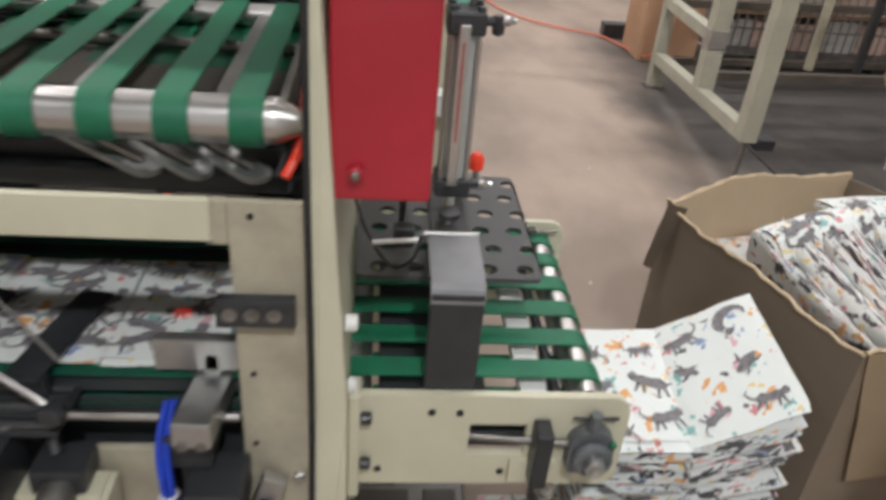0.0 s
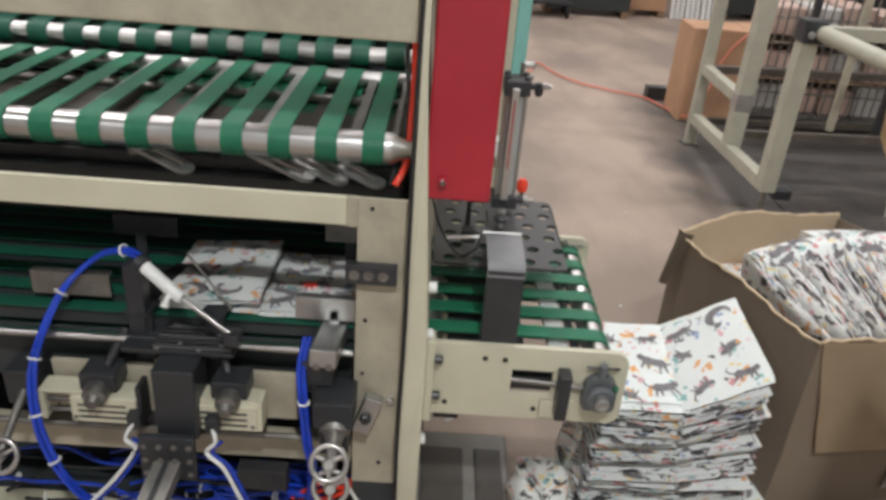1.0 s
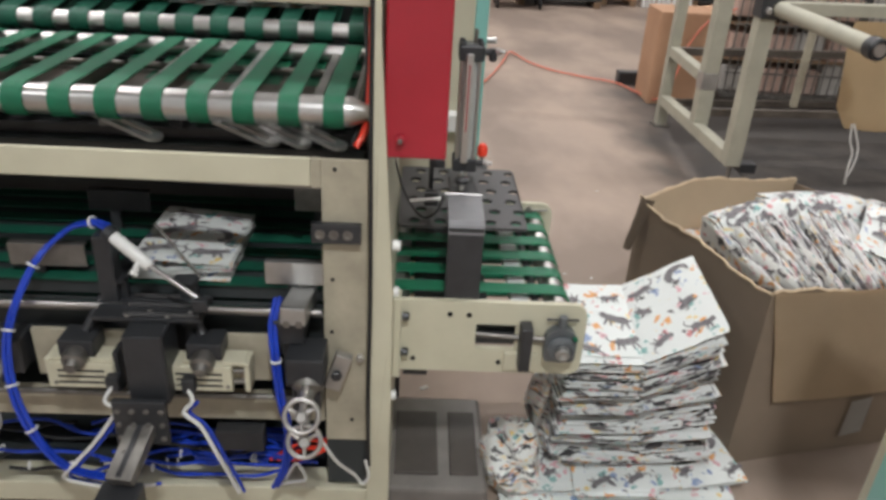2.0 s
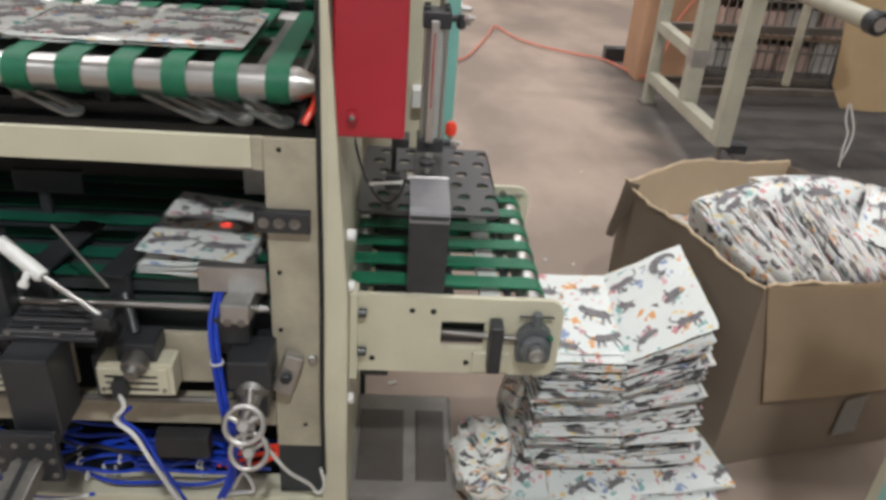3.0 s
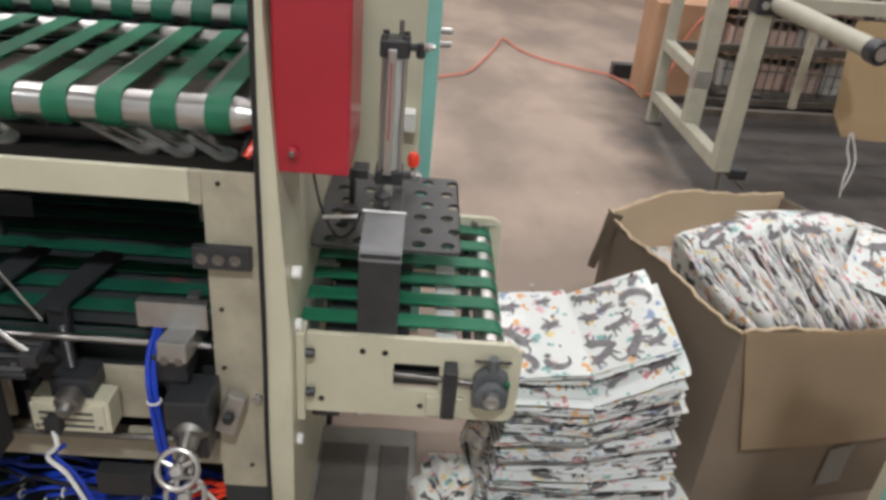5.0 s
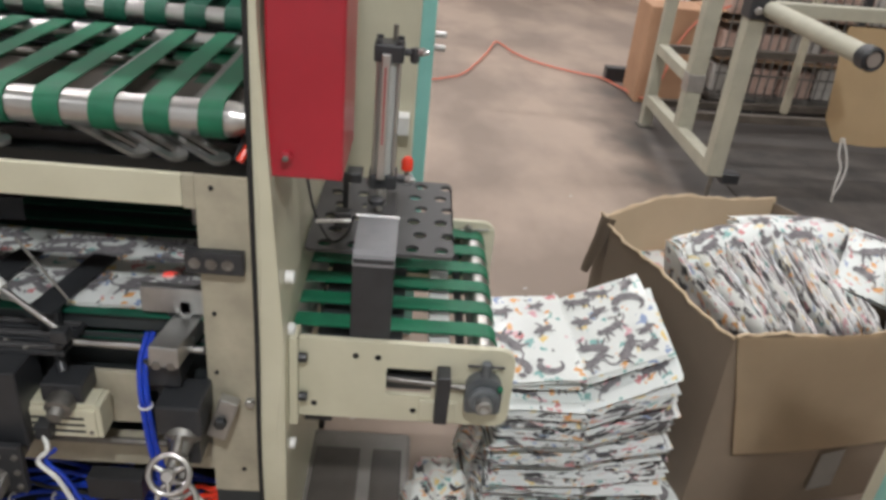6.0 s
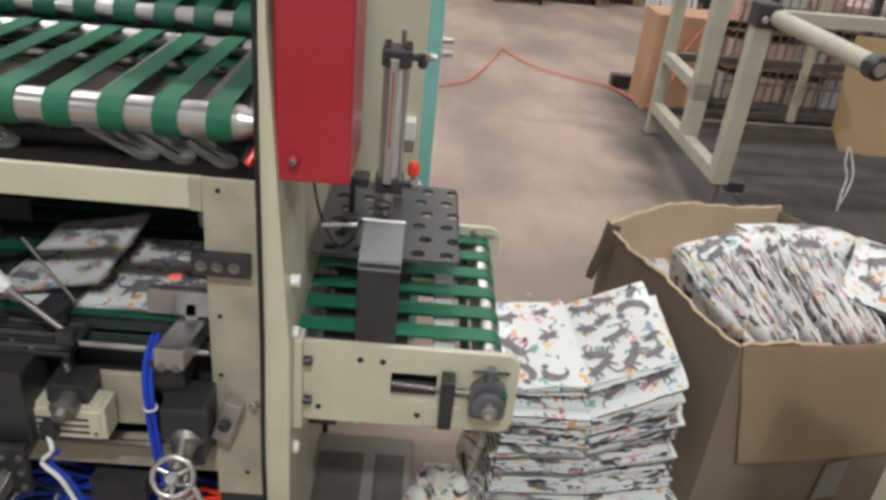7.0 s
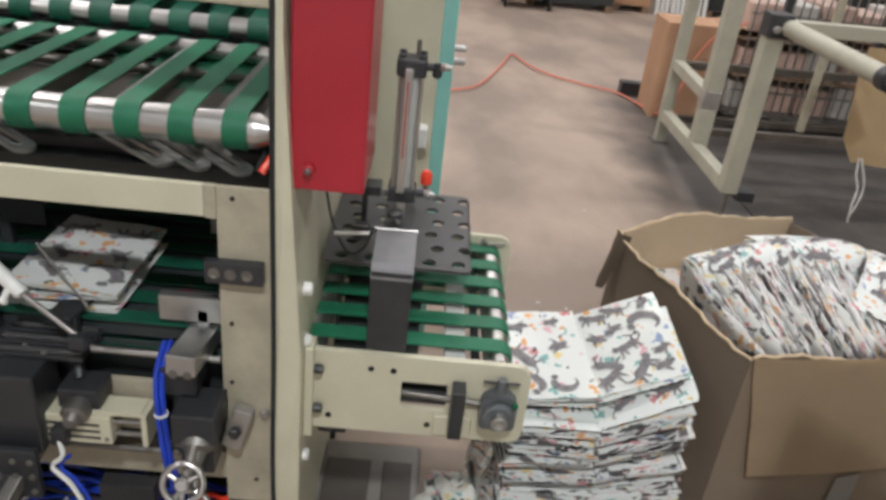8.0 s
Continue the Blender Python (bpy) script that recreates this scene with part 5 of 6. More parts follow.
def carton():
    t = thing("large_carton", "large open brown cardboard carton full of folded bags", "carton", (1.2, 1.5, 0))
    H, th = 0.608, 0.006
    c = Vector((sum(p[0] for p in BOX) / 4, sum(p[1] for p in BOX) / 4))
    names = ("front_wall", "right_wall", "back_wall", "left_wall")
    for i in range(4):
        a, b = Vector(BOX[i]), Vector(BOX[(i + 1) % 4])
        d = (b - a).normalized()
        nrm = Vector((d.y, -d.x))
        bm = bmesh.new()
        nx, nz = 14, 8
        front, back = [], []
        for k in range(nx + 1):
            r0, r1 = [], []
            for j in range(nz + 1):
                u, v = k / nx, j / nz
                z = v * (H + 0.010 * math.sin(u * 9 + i) * (v > 0.99) + (0.034 * math.sin(math.pi * u) if i == 2 and v > 0.99 else 0))
                bow = 0.022 * math.sin(math.pi * u) * v * v * (1 if i != 2 else 0.4) + 0.004 * noise.noise(Vector((u * 4, v * 4, i)))
                p = a.lerp(b, u) + nrm * bow
                q = p - nrm * th
                r0.append(bm.verts.new((p.x, p.y, z))); r1.append(bm.verts.new((q.x, q.y, z)))
            front.append(r0); back.append(r1)
        for k in range(nx):
            for j in range(nz):
                bm.faces.new((front[k][j], front[k + 1][j], front[k + 1][j + 1], front[k][j + 1]))
                bm.faces.new((back[k][j], back[k][j + 1], back[k + 1][j + 1], back[k + 1][j]))
            bm.faces.new((front[k][nz], front[k + 1][nz], back[k + 1][nz], back[k][nz]))
            bm.faces.new((front[k][0], back[k][0], back[k + 1][0], front[k + 1][0]))
        for k in (0, nx):
            for j in range(nz):
                bm.faces.new((front[k][j], front[k][j + 1], back[k][j + 1], back[k][j]))
        # back wall gets the lit cardboard colour, the other walls the shaded one
        w = part(names[i], bm, CARD if i == 2 else CARD_SHADED, t, smooth=True)
        # torn crinkled edge strip along the top
        if i in (2, 3, 0):
            pts = []
            for k in range(25):
                u = k / 24
                p = a.lerp(b, u) + nrm * (0.022 * math.sin(math.pi * u) * (1 if i != 2 else 0.4) + 0.003 * (-1) ** k)
                pts.append((p.x, p.y, H + 0.010 * math.sin(u * 9 + i) + (0.034 * math.sin(math.pi * u) if i == 2 else 0) + 0.002 * (-1) ** (k // 2)))
            part("torn_edge", hose(pts, 0.0045, 6, 2), CARD, w)
    bm = bmesh.new()
    bm.faces.new([bm.verts.new((p[0], p[1], 0.004)) for p in BOX])
    part("bottom", bm, CARD_SHADED, t)
    # flaps: the front one hangs down, the left one stands off, the back one folds inwards
    a, b = Vector(BOX[0]), Vector(BOX[1])
    d = (b - a).normalized(); nrm = Vector((d.y, -d.x))
    def flap(name, a, b, z0, z1, o0, o1, inset, mat=CARD, skew=0.0):
        bm = bmesh.new()
        n = 10
        rows = []
        for k in range(n + 1):
            u = k / n
            row = []
            for j in range(7):
                v = j / 6
                uu = u + (inset * (0.5 - u) * v) + skew * v
                p = a.lerp(b, uu) + nrm_of(a, b) * (o0 + (o1 - o0) * v + 0.022 * math.sin(math.pi * u) * (1 - 0.3 * v) + 0.006 * noise.noise(Vector((u * 3, v * 3, 2))))
                row.append(bm.verts.new((p.x, p.y, z0 + (z1 - z0) * v)))
            rows.append(row)
        for r0, r1 in zip(rows, rows[1:]):
            for j in range(6):
                bm.faces.new((r0[j], r1[j], r1[j + 1], r0[j + 1]))
        bmesh.ops.solidify(bm, geom=bm.faces[:], thickness=0.005)
        return part(name, bm, mat, t, smooth=True)
    def nrm_of(a, b):
        d = (b - a).normalized()
        return Vector((d.y, -d.x))
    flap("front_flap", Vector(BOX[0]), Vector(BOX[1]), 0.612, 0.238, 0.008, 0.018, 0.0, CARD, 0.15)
    flap("left_flap", Vector(BOX[3]), Vector(BOX[3]).lerp(Vector(BOX[0]), 0.11), 0.619, 0.43, -0.006, 0.045, 0.5, CARD_SHADED, 0.0)
    lab = Vector(BOX[0]).lerp(Vector(BOX[1]), 0.68)
    dd = (Vector(BOX[1]) - Vector(BOX[0])).normalized()
    bm = bmesh.new()
    vs = []
    for s, z in ((-0.035, 0.06), (0.045, 0.07), (0.045, 0.205), (-0.03, 0.195)):
        p = lab + dd * s + Vector((dd.y, -dd.x)) * 0.012
        vs.append(bm.verts.new((p.x, p.y, z)))
    bm.faces.new(vs)
    bmesh.ops.solidify(bm, geom=bm.faces[:], thickness=0.001)
    part("paper_label", bm, PAPER, t, "pale paper label")


def packed_bm(L, H, T, seed):
    """One soft folded bag on edge: a rounded, rumpled fold along the top; x along, y up, z through."""
    rnd = random.Random(seed)
    o = Vector((rnd.uniform(0, 40), rnd.uniform(0, 40), seed))
    prof = [(0.0, -0.5), (0.45, -0.5), (0.80, -0.48), (0.93, -0.42), (0.985, -0.24), (1.0, 0.0), (0.985, 0.24), (0.93, 0.42), (0.80, 0.48), (0.45, 0.5), (0.0, 0.5)]
    bm = bmesh.new()
    rows = []
    n = 18
    for i in range(n + 1):
        u = i / n
        end = min(1.0, 6 * u + 0.25, 6 * (1 - u) + 0.25)
        row = []
        for y, z in prof:
            h = H * y + (0.014 * noise.noise(Vector((u * 3.5, 0, 1)) + o) + 0.006 * noise.noise(Vector((u * 11, 0, 2)) + o)) * (y > 0.4)
            s = 0.016 * noise.noise(Vector((u * 3, y * 2, 3)) + o) + 0.007 * noise.noise(Vector((u * 10, y * 6, 4)) + o)
            row.append(bm.verts.new((L * u + 0.012 * noise.noise(Vector((y * 3, 0, 6)) + o), h, T * z * end + s)))
        rows.append(row)
    for r0, r1 in zip(rows, rows[1:]):
        for k in range(len(prof)):
            q = (k + 1) % len(prof)
            bm.faces.new((r0[k], r0[q], r1[q], r1[k]))
    bm.faces.new(rows[0])
    bm.faces.new(rows[-1])
    return bm


PACK = Vector((-0.002, 0.035, 0.052))


def carton_bags():
    """Bags packed on edge side by side, fanning across the carton, with loose ones behind."""
    rnd = random.Random(5)
    protos = []
    n = 28
    for k in range(n):
        s = (k + 0.5) / n
        back = Vector((0.945 + 0.485 * s + rnd.uniform(-0.008, 0.008), 1.50 + 0.14 * s + rnd.uniform(-0.03, 0.03), 0.552 + 0.072 * math.sin(math.pi * (0.03 + 0.62 * s)) + rnd.uniform(-0.012, 0.016)))
        front = Vector((1.012 + 0.42 * s + rnd.uniform(-0.010, 0.010), 1.105 + 0.07 * s + rnd.uniform(-0.010, 0.020), 0.545 + rnd.uniform(-0.014, 0.014)))
        X = (back - front).normalized()
        lean = radians(-8 - 14 * s + rnd.uniform(-6, 6))
        up = (Vector((0, 0, 1)) * math.cos(lean) + Vector((1, 0.2, 0)) * math.sin(lean))
        Z = X.cross(up).normalized()
        Y = Z.cross(X)
        H = 0.30
        origin = front - Y * H
        m = Matrix((X, Y, Z)).transposed().to_4x4()
        m.translation = origin + PACK
        if k < 8:
            t = thing("packed_bag", "folded white cat print bag packed on edge in the carton", "bag", (0, 0, 0), "bags packed in the carton")
            part("cloth", packed_bm(0.44, H, 0.016 + 0.0018 * k, 200 + k), PRINT_PACKED if k % 4 else PRINT, t, local=True, smooth=True)
            t.matrix_basis = m
            protos.append(t)
        else:
            copy_thing(protos[k % 8], m)
    for k, (x, y, z, rx, ry, rz, w, d) in enumerate(((1.00, 1.45, 0.515, 24, -8, 16, 0.32, 0.13), (1.20, 1.485, 0.552, 14, 2, 10, 0.34, 0.19), (1.36, 1.36, 0.565, 16, 10, -30, 0.22, 0.26), (1.42, 1.17, 0.53, 20, 18, -12, 0.15, 0.24))):
        t = thing("loose_bag", "loose printed bag slumped over the packed bags", "bag", (x, y, z), "bags packed in the carton")
        t.matrix_basis = pose(x + PACK.x, y + PACK.y, z + PACK.z, rx, ry, rz)
        bm = panel_bm(w, d, 3, 0.012, 240 + k, 0.014)
        for v in bm.verts:
            v.co.z += 0.035 * math.sin(math.pi * min(1, max(0, v.co.y / d))) - 0.25 * (v.co.x / w - 0.5) ** 2 * 0.15
        cl = part("cloth", bm, PRINT_FACE, t, local=True, smooth=True)
        zt = top_of(240 + k, 3, 0.012, 0.014)
        add_print(cl, 0, w, d, 240 + k, lambda x, y, zt=zt, w=w, d=d: zt(x, y) + 0.001 + 0.035 * math.sin(math.pi * min(1, max(0, y / d))) - 0.25 * (x / w - 0.5) ** 2 * 0.15)
    t = thing("filling_bag", "printed bags filling the carton under the top row", "bag", (1.2, 1.5, 0.1))
    part("cloth", turned(block(-0.27, 0.27, -0.30, 0.34, 0, 0.46, 0.03), pose(1.21, 1.55, 0.006, 0, 0, 12.5)), PRINT_EDGE, t)


carton()
carton_bags()


# ---- things under the outfeed ----
def under_outfeed():
    at_origin(0, 0, 0)
    t = thing("film_wrapped_tray", "low dark tray wrapped in grey film under the outfeed", "tray", (0.1, 1.15, 0))
    part("body", block(-0.030, 0.250, 0.93, 1.335, 0.0, 0.062, 0.012), FILM, t)
    for x0, x1 in ((-0.012, 0.112), (0.146, 0.226)):
        part("dark_panel", block(x0, x1, 0.985, 1.255, 0.058, 0.070, 0.004), TRAYDARK, t)
    s = thing("paper_scrap", "small white paper scrap on the floor", "paper", (0.08, 1.43, 0))
    part("scrap", turned(block(-0.014, 0.014, -0.008, 0.008, 0, 0.003, 0.001), pose(0.075, 1.46, 0.001, 0, 0, 30)), PAPER, s)


under_outfeed()
for x, y, a in ((0.700, 2.31, 20), (0.815, 2.28, 70), (0.93, 2.05, 10), (1.05, 3.3, 40)):
    s = thing("floor_scrap", "tiny pale paper scrap on the aisle floor", "paper", (x, y, 0), "floor scraps")
    part("scrap", turned(block(-0.009, 0.009, -0.005, 0.005, 0, 0.002, 0.0005), pose(x, y, 0.001, 0, 0, a)), PAPER, s)


# ---- second machine frame across the aisle ----
def far_frame():
    at_origin(0, 0, 0)
    t = thing("pale_steel_frame", "cream square tube frame of another machine across the aisle", "machine frame", (1.7, 3.7, 0))
    L = part
    def post(name, x, y, z0, z1, s=0.035):
        return L(name, block(x - s, x + s, y - s, y + s, z0, z1, 0.004), FRAMEPAINT, t)
    n = post("near_post", 1.672, 3.09, 0.27, 1.03, 0.040)
    m = post("middle_post", 1.728, 3.78, 0.215, 2.0, 0.044)
    f = post("far_post", 1.775, 4.62, 0, 2.0)
    def beam(name, a, b, s=0.032):
        a, b = Vector(a), Vector(b)
        bm = bmesh.new()
        bmesh.ops.create_cube(bm, size=1)
        bm.transform(Matrix.Translation((a + b) / 2) @ (b - a).to_track_quat("Y", "Z").to_matrix().to_4x4() @ Matrix.Diagonal((2 * s, (b - a).length, 2 * s, 1)))
        return L(name, bev(bm, 0.003), FRAMEPAINT, t)
    def dark_beam(name, a, b, s):
        ob = beam(name, a, b, s)
        ob.data.materials[0] = BROWNPLATE
        return tagged(ob, "dark brown steel rail")
    beam("low_rail", (1.668, 3.131, 0.30), (1.773, 4.584, 0.19), 0.034)
    beam("middle_rail", (1.732, 3.825, 0.545), (1.773, 4.584, 0.53))
    dark_beam("cross_rail", (1.811, 4.62, 0.53), (3.5, 4.80, 0.53), 0.025)
    dark_beam("low_cross_rail", (1.811, 4.62, 0.17), (3.5, 4.80, 0.17), 0.022)
    dark_beam("near_cross_rail", (1.773, 3.78, 0.35), (3.5, 3.92, 0.35), 0.022)
    beam("top_rail", (1.713, 3.10, 1.065), (3.5, 3.32, 1.065), 0.030)
    beam("upper_rail", (1.773, 3.80, 1.38), (3.5, 4.02, 1.38), 0.030)
    tube = L("tube", rod((1.712, 3.03, 1.070), (1.762, 2.28, 1.054), 0.037, seg=20), FRAMEPAINT, t, "cream round tube", smooth=True)
    L("end_cap", lathe([(0, 0.044), (0.05, 0.044), (0.058, 0.035), (0.05, 0.029)], (1.7615, 2.30, 1.054), (0.066, -1, -0.02), 20), BLACKMETAL, tube, "black cap with bright insert", smooth=True)
    L("cap_insert", lathe([(0, 0.028), (0.004, 0.026), (0.004, 0.004)], (1.765, 2.247, 1.053), (0.066, -1, -0.02), 18), CHROME, tube)
    cl = L("clamp", block(1.622, 1.725, 3.03, 3.14, 1.02, 1.125, 0.008), BLACKMETAL, t, "black tube clamp")
    L("clamp_bolt", bolt((1.655, 3.03, 1.06), (0, -1, 0), 0.018, 0.016), ALU, cl)
    L("post_foot", rod((1.685, 3.11, 0), (1.685, 3.11, 0.27), 0.012, seg=12), STEEL, n, "threaded adjusting foot")
    L("foot_bracket", block(1.714, 1.80, 3.05, 3.13, 0.235, 0.285, 0.004), BLACKMETAL, n)
    L("foot", block(1.720, 1.830, 4.565, 4.675, 0, 0.012, 0.002), STEEL, f)
    L("joint_block", block(1.680, 1.776, 3.733, 3.827, 0.49, 0.59, 0.004), ALU, m)
    # hanging cardboard sheet
    s = thing("hanging_cardboard", "tan cardboard sheet with creases hung over the tube", "cardboard sheet", (2.0, 2.5, 0.6))
    bm = bmesh.new()
    rows = []
    for k in range(13):
        row = []
        for j in range(13):
            v = j / 12
            zb = 0.635 + (0.07 * (1.5 - k) if k < 2 else 0) + 0.004 * math.sin(k)
            z = 1.10 - (1.10 - zb) * v
            row.append(bm.verts.new((1.838 + 0.045 * k + 0.02 * v * (k < 2), 2.60 + 0.010 * math.sin(v * 5) + 0.008 * math.sin(k * 0.7) + (0.004 if j in (4, 9) else 0), z)))
        rows.append(row)
    for r0, r1 in zip(rows, rows[1:]):
        for j in range(12):
            bm.faces.new((r0[j], r1[j], r1[j + 1], r0[j + 1]))
    bmesh.ops.solidify(bm, geom=bm.faces[:], thickness=0.006)
    part("sheet", bm, BOARD, s, smooth=True)
    part("string", hose([(1.955, 2.59, 0.66), (1.965, 2.585, 0.59), (1.990, 2.58, 0.53), (1.985, 2.57, 0.46), (2.000, 2.58, 0.38)], 0.0042), WHITEPL, s, smooth=True)
    part("string_loop", hose([(1.965, 2.59, 0.66), (2.010, 2.58, 0.55), (2.005, 2.57, 0.47), (1.996, 2.58, 0.40)], 0.004), WHITEPL, s, smooth=True)
    # wire cages with boxes behind
    at_origin(-0.055, 0.25, 0)
    c = thing("wire_cage_pallet", "wire mesh cage with stacked wrapped goods", "cage", (2.6, 5.1, 0))
    for k in range(30):
        x = 2.42 + 0.062 * k
        part("upright_wire", rod((x, 4.80, 0.10), (x, 4.80, 1.25), 0.006, seg=6), STEEL, c)
    for z in (0.12, 0.30, 0.48, 0.66, 0.84, 1.02, 1.22):
        part("cross_wire", rod((2.40, 4.806, z), (4.26, 4.806, z), 0.007, seg=6), STEEL, c)
    for x in (2.7, 3.6):
        part("caster", block(x - 0.04, x + 0.04, 4.78, 4.86, 0, 0.12, 0.01), RUBBER, c)
    part("shelf", block(2.40, 4.26, 4.82, 5.5, 0.10, 0.14, 0.003), STEEL, c)
    rnd = random.Random(8)
    for r, z in enumerate((0.142, 0.40, 0.70)):
        for k in range(7):
            x = 2.42 + 0.255 * k
            h = 0.20 + rnd.uniform(-0.02, 0.03)
            g = thing("wrapped_pack", "pinkish wrapped pack of goods in the cage", "pack", (x + 0.1, 5.0, z), "packs in the cage")
            part("pack", block(x, x + 0.24, 4.86 + rnd.uniform(0, 0.05), 5.3, z, z + h, 0.012), PACKPINK if (k + r) % 3 else PAPER, g)
        if r < 2:
            sb = thing("pack_board", "thin board between the layers of packs", "board", (3.0, 5.1, z + 0.24))
            part("board", block(2.40, 4.26, 4.84, 5.5, z + 0.245, z + 0.257, 0.002), WOOD, sb)
    # tall reddish carton next to the frame
    b = thing("tall_carton", "tall reddish brown cardboard carton by the frame", "carton", (2.1, 5.0, 0))
    part("body", block(1.880, 2.30, 4.92, 5.30, 0.0, 0.70, 0.006), CARD_RED, b)
    part("top_flap", turned(block(0, 0.26, -0.2, 0.2, 0, 0.006, 0.001), pose(2.30, 5.10, 0.695, 0, -6, 0)), CARD_RED, b)
    k = thing("black_box", "small black case standing on the floor by the carton", "case", (1.9, 5.5, 0))
    part("case", block(1.772, 1.985, 5.45, 5.56, 0, 0.11, 0.006), BLACKMETAL, k)
    # cross pieces and clutter low behind the frame
    at_origin(-0.042, 0.09, 0)
    rnd = random.Random(9)
    for i in range(6):
        x = 2.1 + 0.28 * i
        q = thing("clamp_bar", "dark vertical clamp bar on the machine frame", "machine part", (x, 3.75, 0.35), "clamp bars")
        part("bar", block(x - 0.018, x + 0.018, 3.78, 3.82, 0.373, 1.29, 0.003), CREAM_WORN if i % 2 else BLACKMETAL, q)
    # Added sheet, no real mat: stands in for the dark streaky floor here.
    p = thing("dark_floor_mat", "thin added sheet that darkens the floor under the frame", "mat", (2.6, 3.4, 0))
    part("mat", block(2.05, 3.8, 2.7, 4.3, 0.0, 0.008, 0.002), DARKSHEET, p)


far_frame()


# ---- far end of the hall ----
def far_clutter():
    at_origin(0, 0.35, 0)
    rnd = random.Random(3)
    g = thing("pipe_bundle", "bundle of pale pipes leaning at the far wall", "pipes", (3.3, 9.7, 0))
    for k in range(10):
        x = 3.05 + 0.07 * k
        part("pipe", rod((x, 9.6 + 0.02 * (k % 3), 0), (x + 0.06 * math.sin(k), 10.2, 2.1), 0.028, seg=10), WHITEPL, g)
    for k, (x, y, w, h, m) in enumerate(((-0.3, 9.6, 0.8, 0.7, DARKBACK), (0.9, 9.9, 0.7, 0.9, CARD_RED), (1.85, 9.3, 1.1, 0.5, DARKBACK), (2.70, 9.6, 0.5, 0.6, CARD_RED), (4.1, 9.9, 0.6, 0.8, DARKBACK), (5.0, 9.8, 0.8, 1.2, CARD), (6.0, 9.7, 0.9, 0.9, DARKBACK))):
        b = thing("storage_crate", "dark storage crate against the far wall" if m is DARKBACK else "brown cardboard carton against the far wall", "crate", (x, y, 0), "crates at the far wall")
        part("body", block(x - w / 2, x + w / 2, y, y + 0.6, 0.08, h, 0.012), m, b)
        for dx in (-w / 2 + 0.05, w / 2 - 0.05):
            part("skid", block(x + dx - 0.04, x + dx + 0.04, y + 0.002, y + 0.598, 0, 0.079, 0.004), WOOD, b)
    c = thing("far_trolley", "thin black trolley standing on the far floor", "trolley", (1.3, 9.1, 0))
    part("deck", block(0.95, 1.6, 8.95, 9.4, 0.16, 0.20, 0.004), BLACKMETAL, c)
    for x in (1.0, 1.55):
        for y in (9.0, 9.35):
            part("wheel", rod((x - 0.015, y, 0.08), (x + 0.015, y, 0.08), 0.08, seg=16), RUBBER, c)


far_clutter()


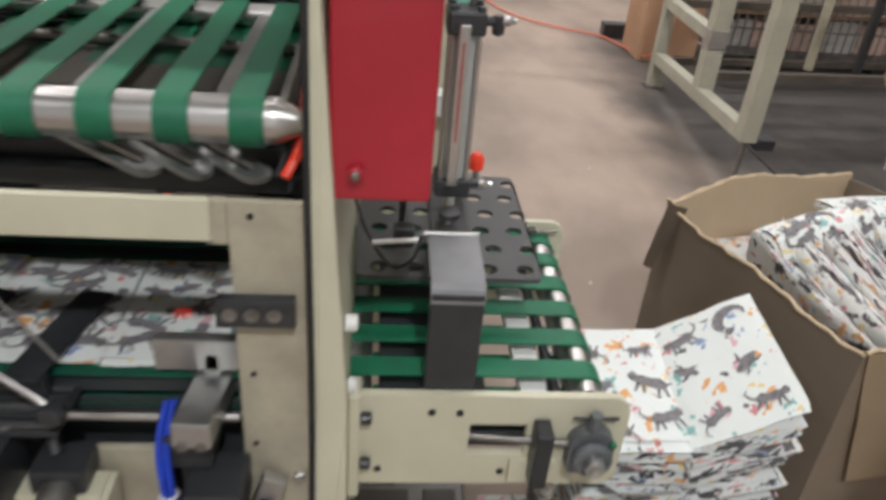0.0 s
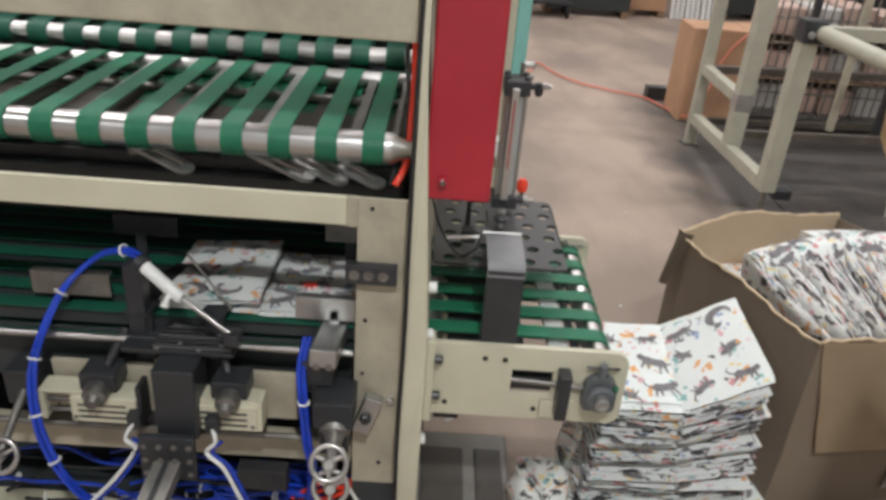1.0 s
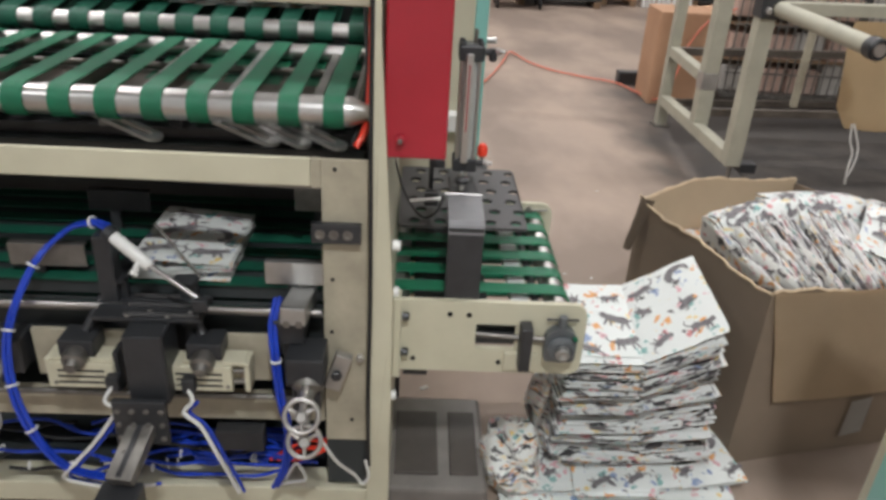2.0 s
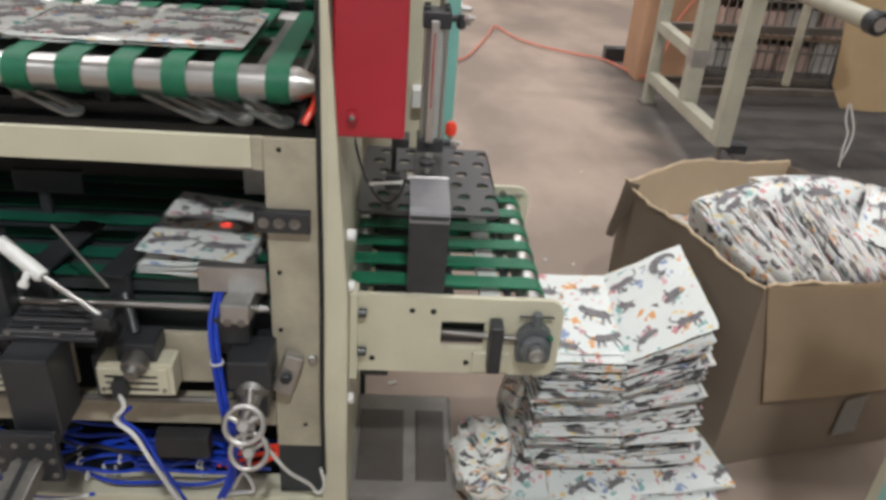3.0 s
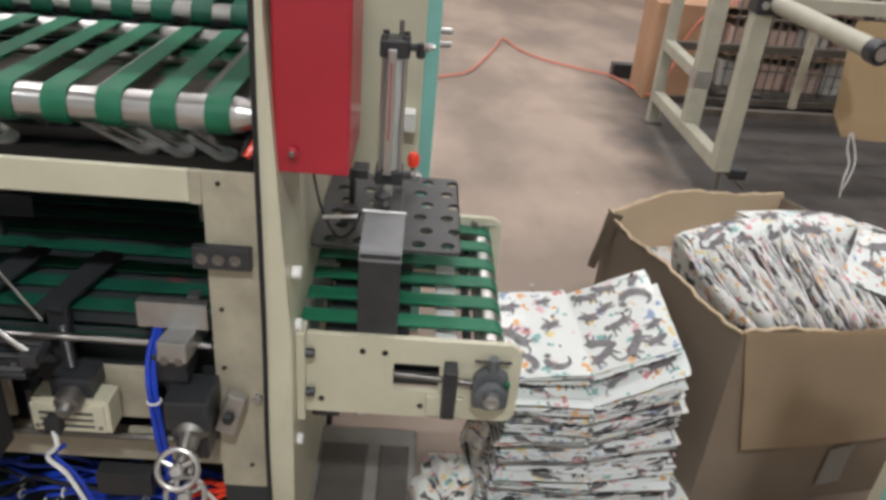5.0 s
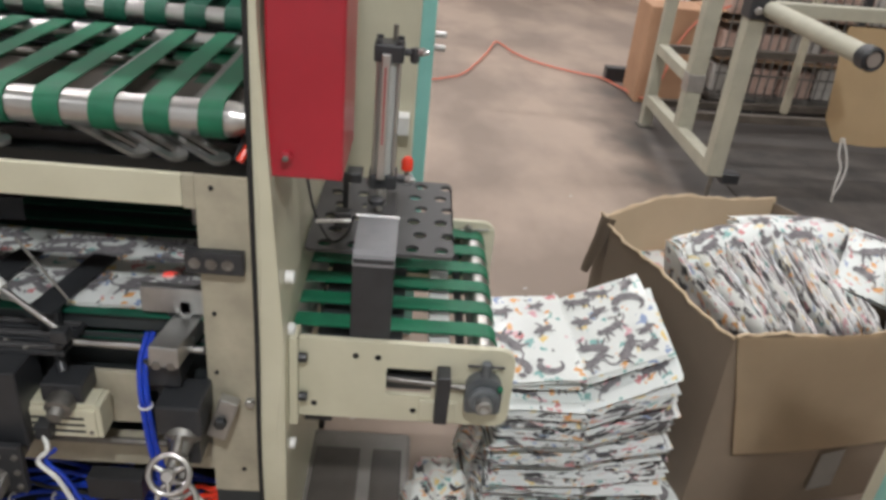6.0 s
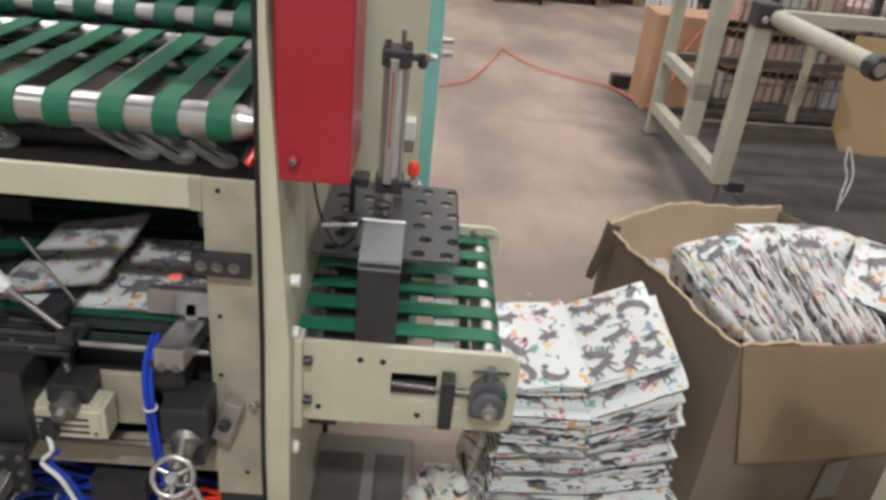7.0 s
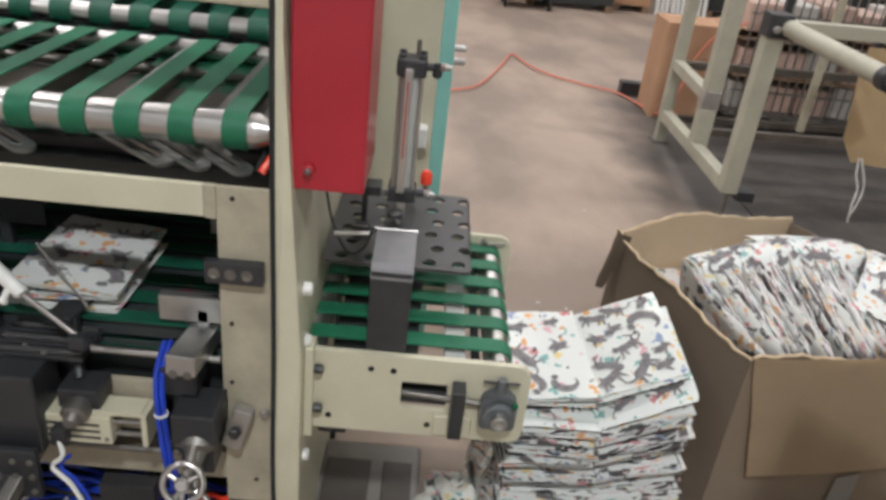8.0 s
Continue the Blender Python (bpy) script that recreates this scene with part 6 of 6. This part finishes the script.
# ---- movement ----
def motions():
    # pressing plate goes down once
    walk(press_plate, [(t, pose(0, 0, z)) for t, z in ((0, 0), (3.6, 0), (3.75, -0.03), (3.85, -0.064), (4.0, -0.066), (4.07, -0.05), (4.2, 0), (8.0, 0))])
    bag, left, right = bag_a
    Z = 0.643 + MACHINE_Z
    walk(bag, [(t, pose(x, y, z, rx, ry, rz)) for t, x, y, z, rx, ry, rz in (
        (0.0, -0.640, 0.955, Z, 0, 0, 0), (1.0, -0.640, 0.955, Z, 0, 0, 0), (1.7, -0.640, 0.94, Z, 0, 0, 0), (2.6, -0.620, 0.94, Z, 0, 0, 0), (2.8, -0.600, 0.94, Z, 0, 0, -6),
        (3.0, -0.470, 0.94, Z, 0, 0, -4), (3.1, -0.370, 0.94, Z, 0, 0, -2), (3.2, -0.215, 0.945, Z, 0, 0, 0), (3.3, -0.085, 0.95, Z, 0, 0, 0), (3.4, -0.030, 0.95, Z - 0.012, 0, 0, 0), (3.5, 0.006, 0.95, Z - 0.026, 0, 0, 0),
        (4.1, 0.008, 0.95, Z - 0.027, 0, 0, 0), (4.2, 0.030, 0.95, Z - 0.024, 0, 0, 0), (4.3, 0.150, 0.96, Z + 0.01, 0, 2, 0), (4.4, 0.270, 1.00, Z + 0.015, 0, 20, 0), (4.5, 0.415, 1.04, 0.650, 0, 46, 0), (4.6, 0.420, 1.06, 0.528, 4, 20, 0), (4.7, 0.420, 1.05, 0.468, 9, 2, 6), (4.9, 0.420, 1.05, 0.465, 9, 2, 7), (8.0, 0.420, 1.05, 0.465, 9, 2, 7))])
    fold_left(left, ((0.0, 0), (0.55, 0), (0.65, -60), (0.75, -130), (0.85, -176), (8.0, -176)))
    fold_right(right, ((0.0, 0), (1.15, 0), (1.25, -45), (1.32, -95), (1.4, -150), (1.5, -176), (4.35, -176), (4.5, -160), (4.6, -100), (4.7, -62), (4.85, -32), (5.0, -27), (8.0, -27)))
    bag, left, right = bag_b
    walk(bag, [(t, pose(x, y, z)) for t, x, y, z in (
        (0.0, -0.70, 1.66, 1.203), (1.9, -0.70, 1.66, 1.203), (2.2, -0.70, 1.45, 1.195), (2.6, -0.70, 1.10, 1.151), (2.8, -0.690, 1.02, 1.151), (3.1, -0.692, 1.02, 1.151), (3.3, -0.76, 1.03, 1.151), (3.5, -0.88, 1.035, 1.151), (3.75, -1.04, 1.04, 1.151), (4.0, -1.16, 1.045, 1.151), (4.2, -1.26, 1.045, 1.151),
        (4.7, -1.62, 1.0, 1.045), (5.2, -1.50, 0.96, 0.745), (5.5, -1.15, 0.955, Z), (5.8, -0.70, 0.955, Z), (6.0, -0.642, 0.955, Z), (8.0, -0.640, 0.955, Z))])
    fold_left(left, ((0.0, 0), (6.7, 0), (6.85, -60), (6.95, -130), (7.05, -176), (8.0, -176)))
    fold_right(right, ((0.0, 0), (7.4, 0), (7.5, -52), (7.55, -110), (7.61, -165), (7.7, -176), (8.0, -176)))
    rest = ((0.0, 0), (1.8, 0), (2.6, 1), (5.0, 1), (5.7, 0), (8.0, 0))
    walk(front_guide, [(t, pose(-0.2575, 0.935 - 0.07 * s, 0.655 + MACHINE_Z)) for t, s in rest])
    walk(moving["carriage"], [(t, pose(-0.56 - 0.05 * s, 0.80 - 0.09 * s, 0.3 + MACHINE_Z)) for t, s in rest])
    walk(moving["cylinder"], [(t, pose(-0.58 - 0.03 * s, 0.80 - 0.09 * s, 0.75 + MACHINE_Z)) for t, s in rest])
    walk(moving["tubes"], [(t, pose(-0.8 - 0.03 * s, 0.8 - 0.09 * s, 0.4 + MACHINE_Z)) for t, s in rest])
    out = ((0.0, 0), (1.15, 0), (1.3, 1), (1.8, 1), (2.2, 0), (7.35, 0), (7.5, 1), (8.0, 1))
    walk(moving["slide_right"], [(t, pose(0.06 * s, 0, 0)) for t, s in out])
    walk(moving["slide_left"], [(t, pose(-0.06 * s, 0, 0)) for t, s in ((0.0, 0), (0.55, 0), (0.75, 1), (1.0, 1), (1.25, 0), (6.75, 0), (6.95, 1), (7.2, 1), (7.45, 0), (8.0, 0))])
    walk(folding_fork, [(t, pose(-0.165, 1.15, 0.832 + MACHINE_Z, 0, a, 0)) for t, a in (
        (0.0, 1), (1.4, 1), (1.48, -16), (1.7, -16), (1.8, 1), (7.58, 1), (7.68, -16), (7.88, -15), (7.97, 1), (8.0, 1))])


def fold_left(ob, rows):
    """The left flap turns up and over the middle flap, about the middle flap's left edge."""
    walk(ob, [(t, pose(0, 0, 0.004 + 0.024 * min(1, abs(a) / 176), 0, -a, 0)) for t, a in rows])


def fold_right(ob, rows):
    """The right flap turns up and over to the left, about the middle flap's right edge."""
    walk(ob, [(t, pose(PANEL_W, 0, (0.002 + 0.046 * min(1, abs(a) / 176)) if len(rows) < 9 or t < 4.4 else 0.022, 0, a, 0)) for t, a in rows])


motions()
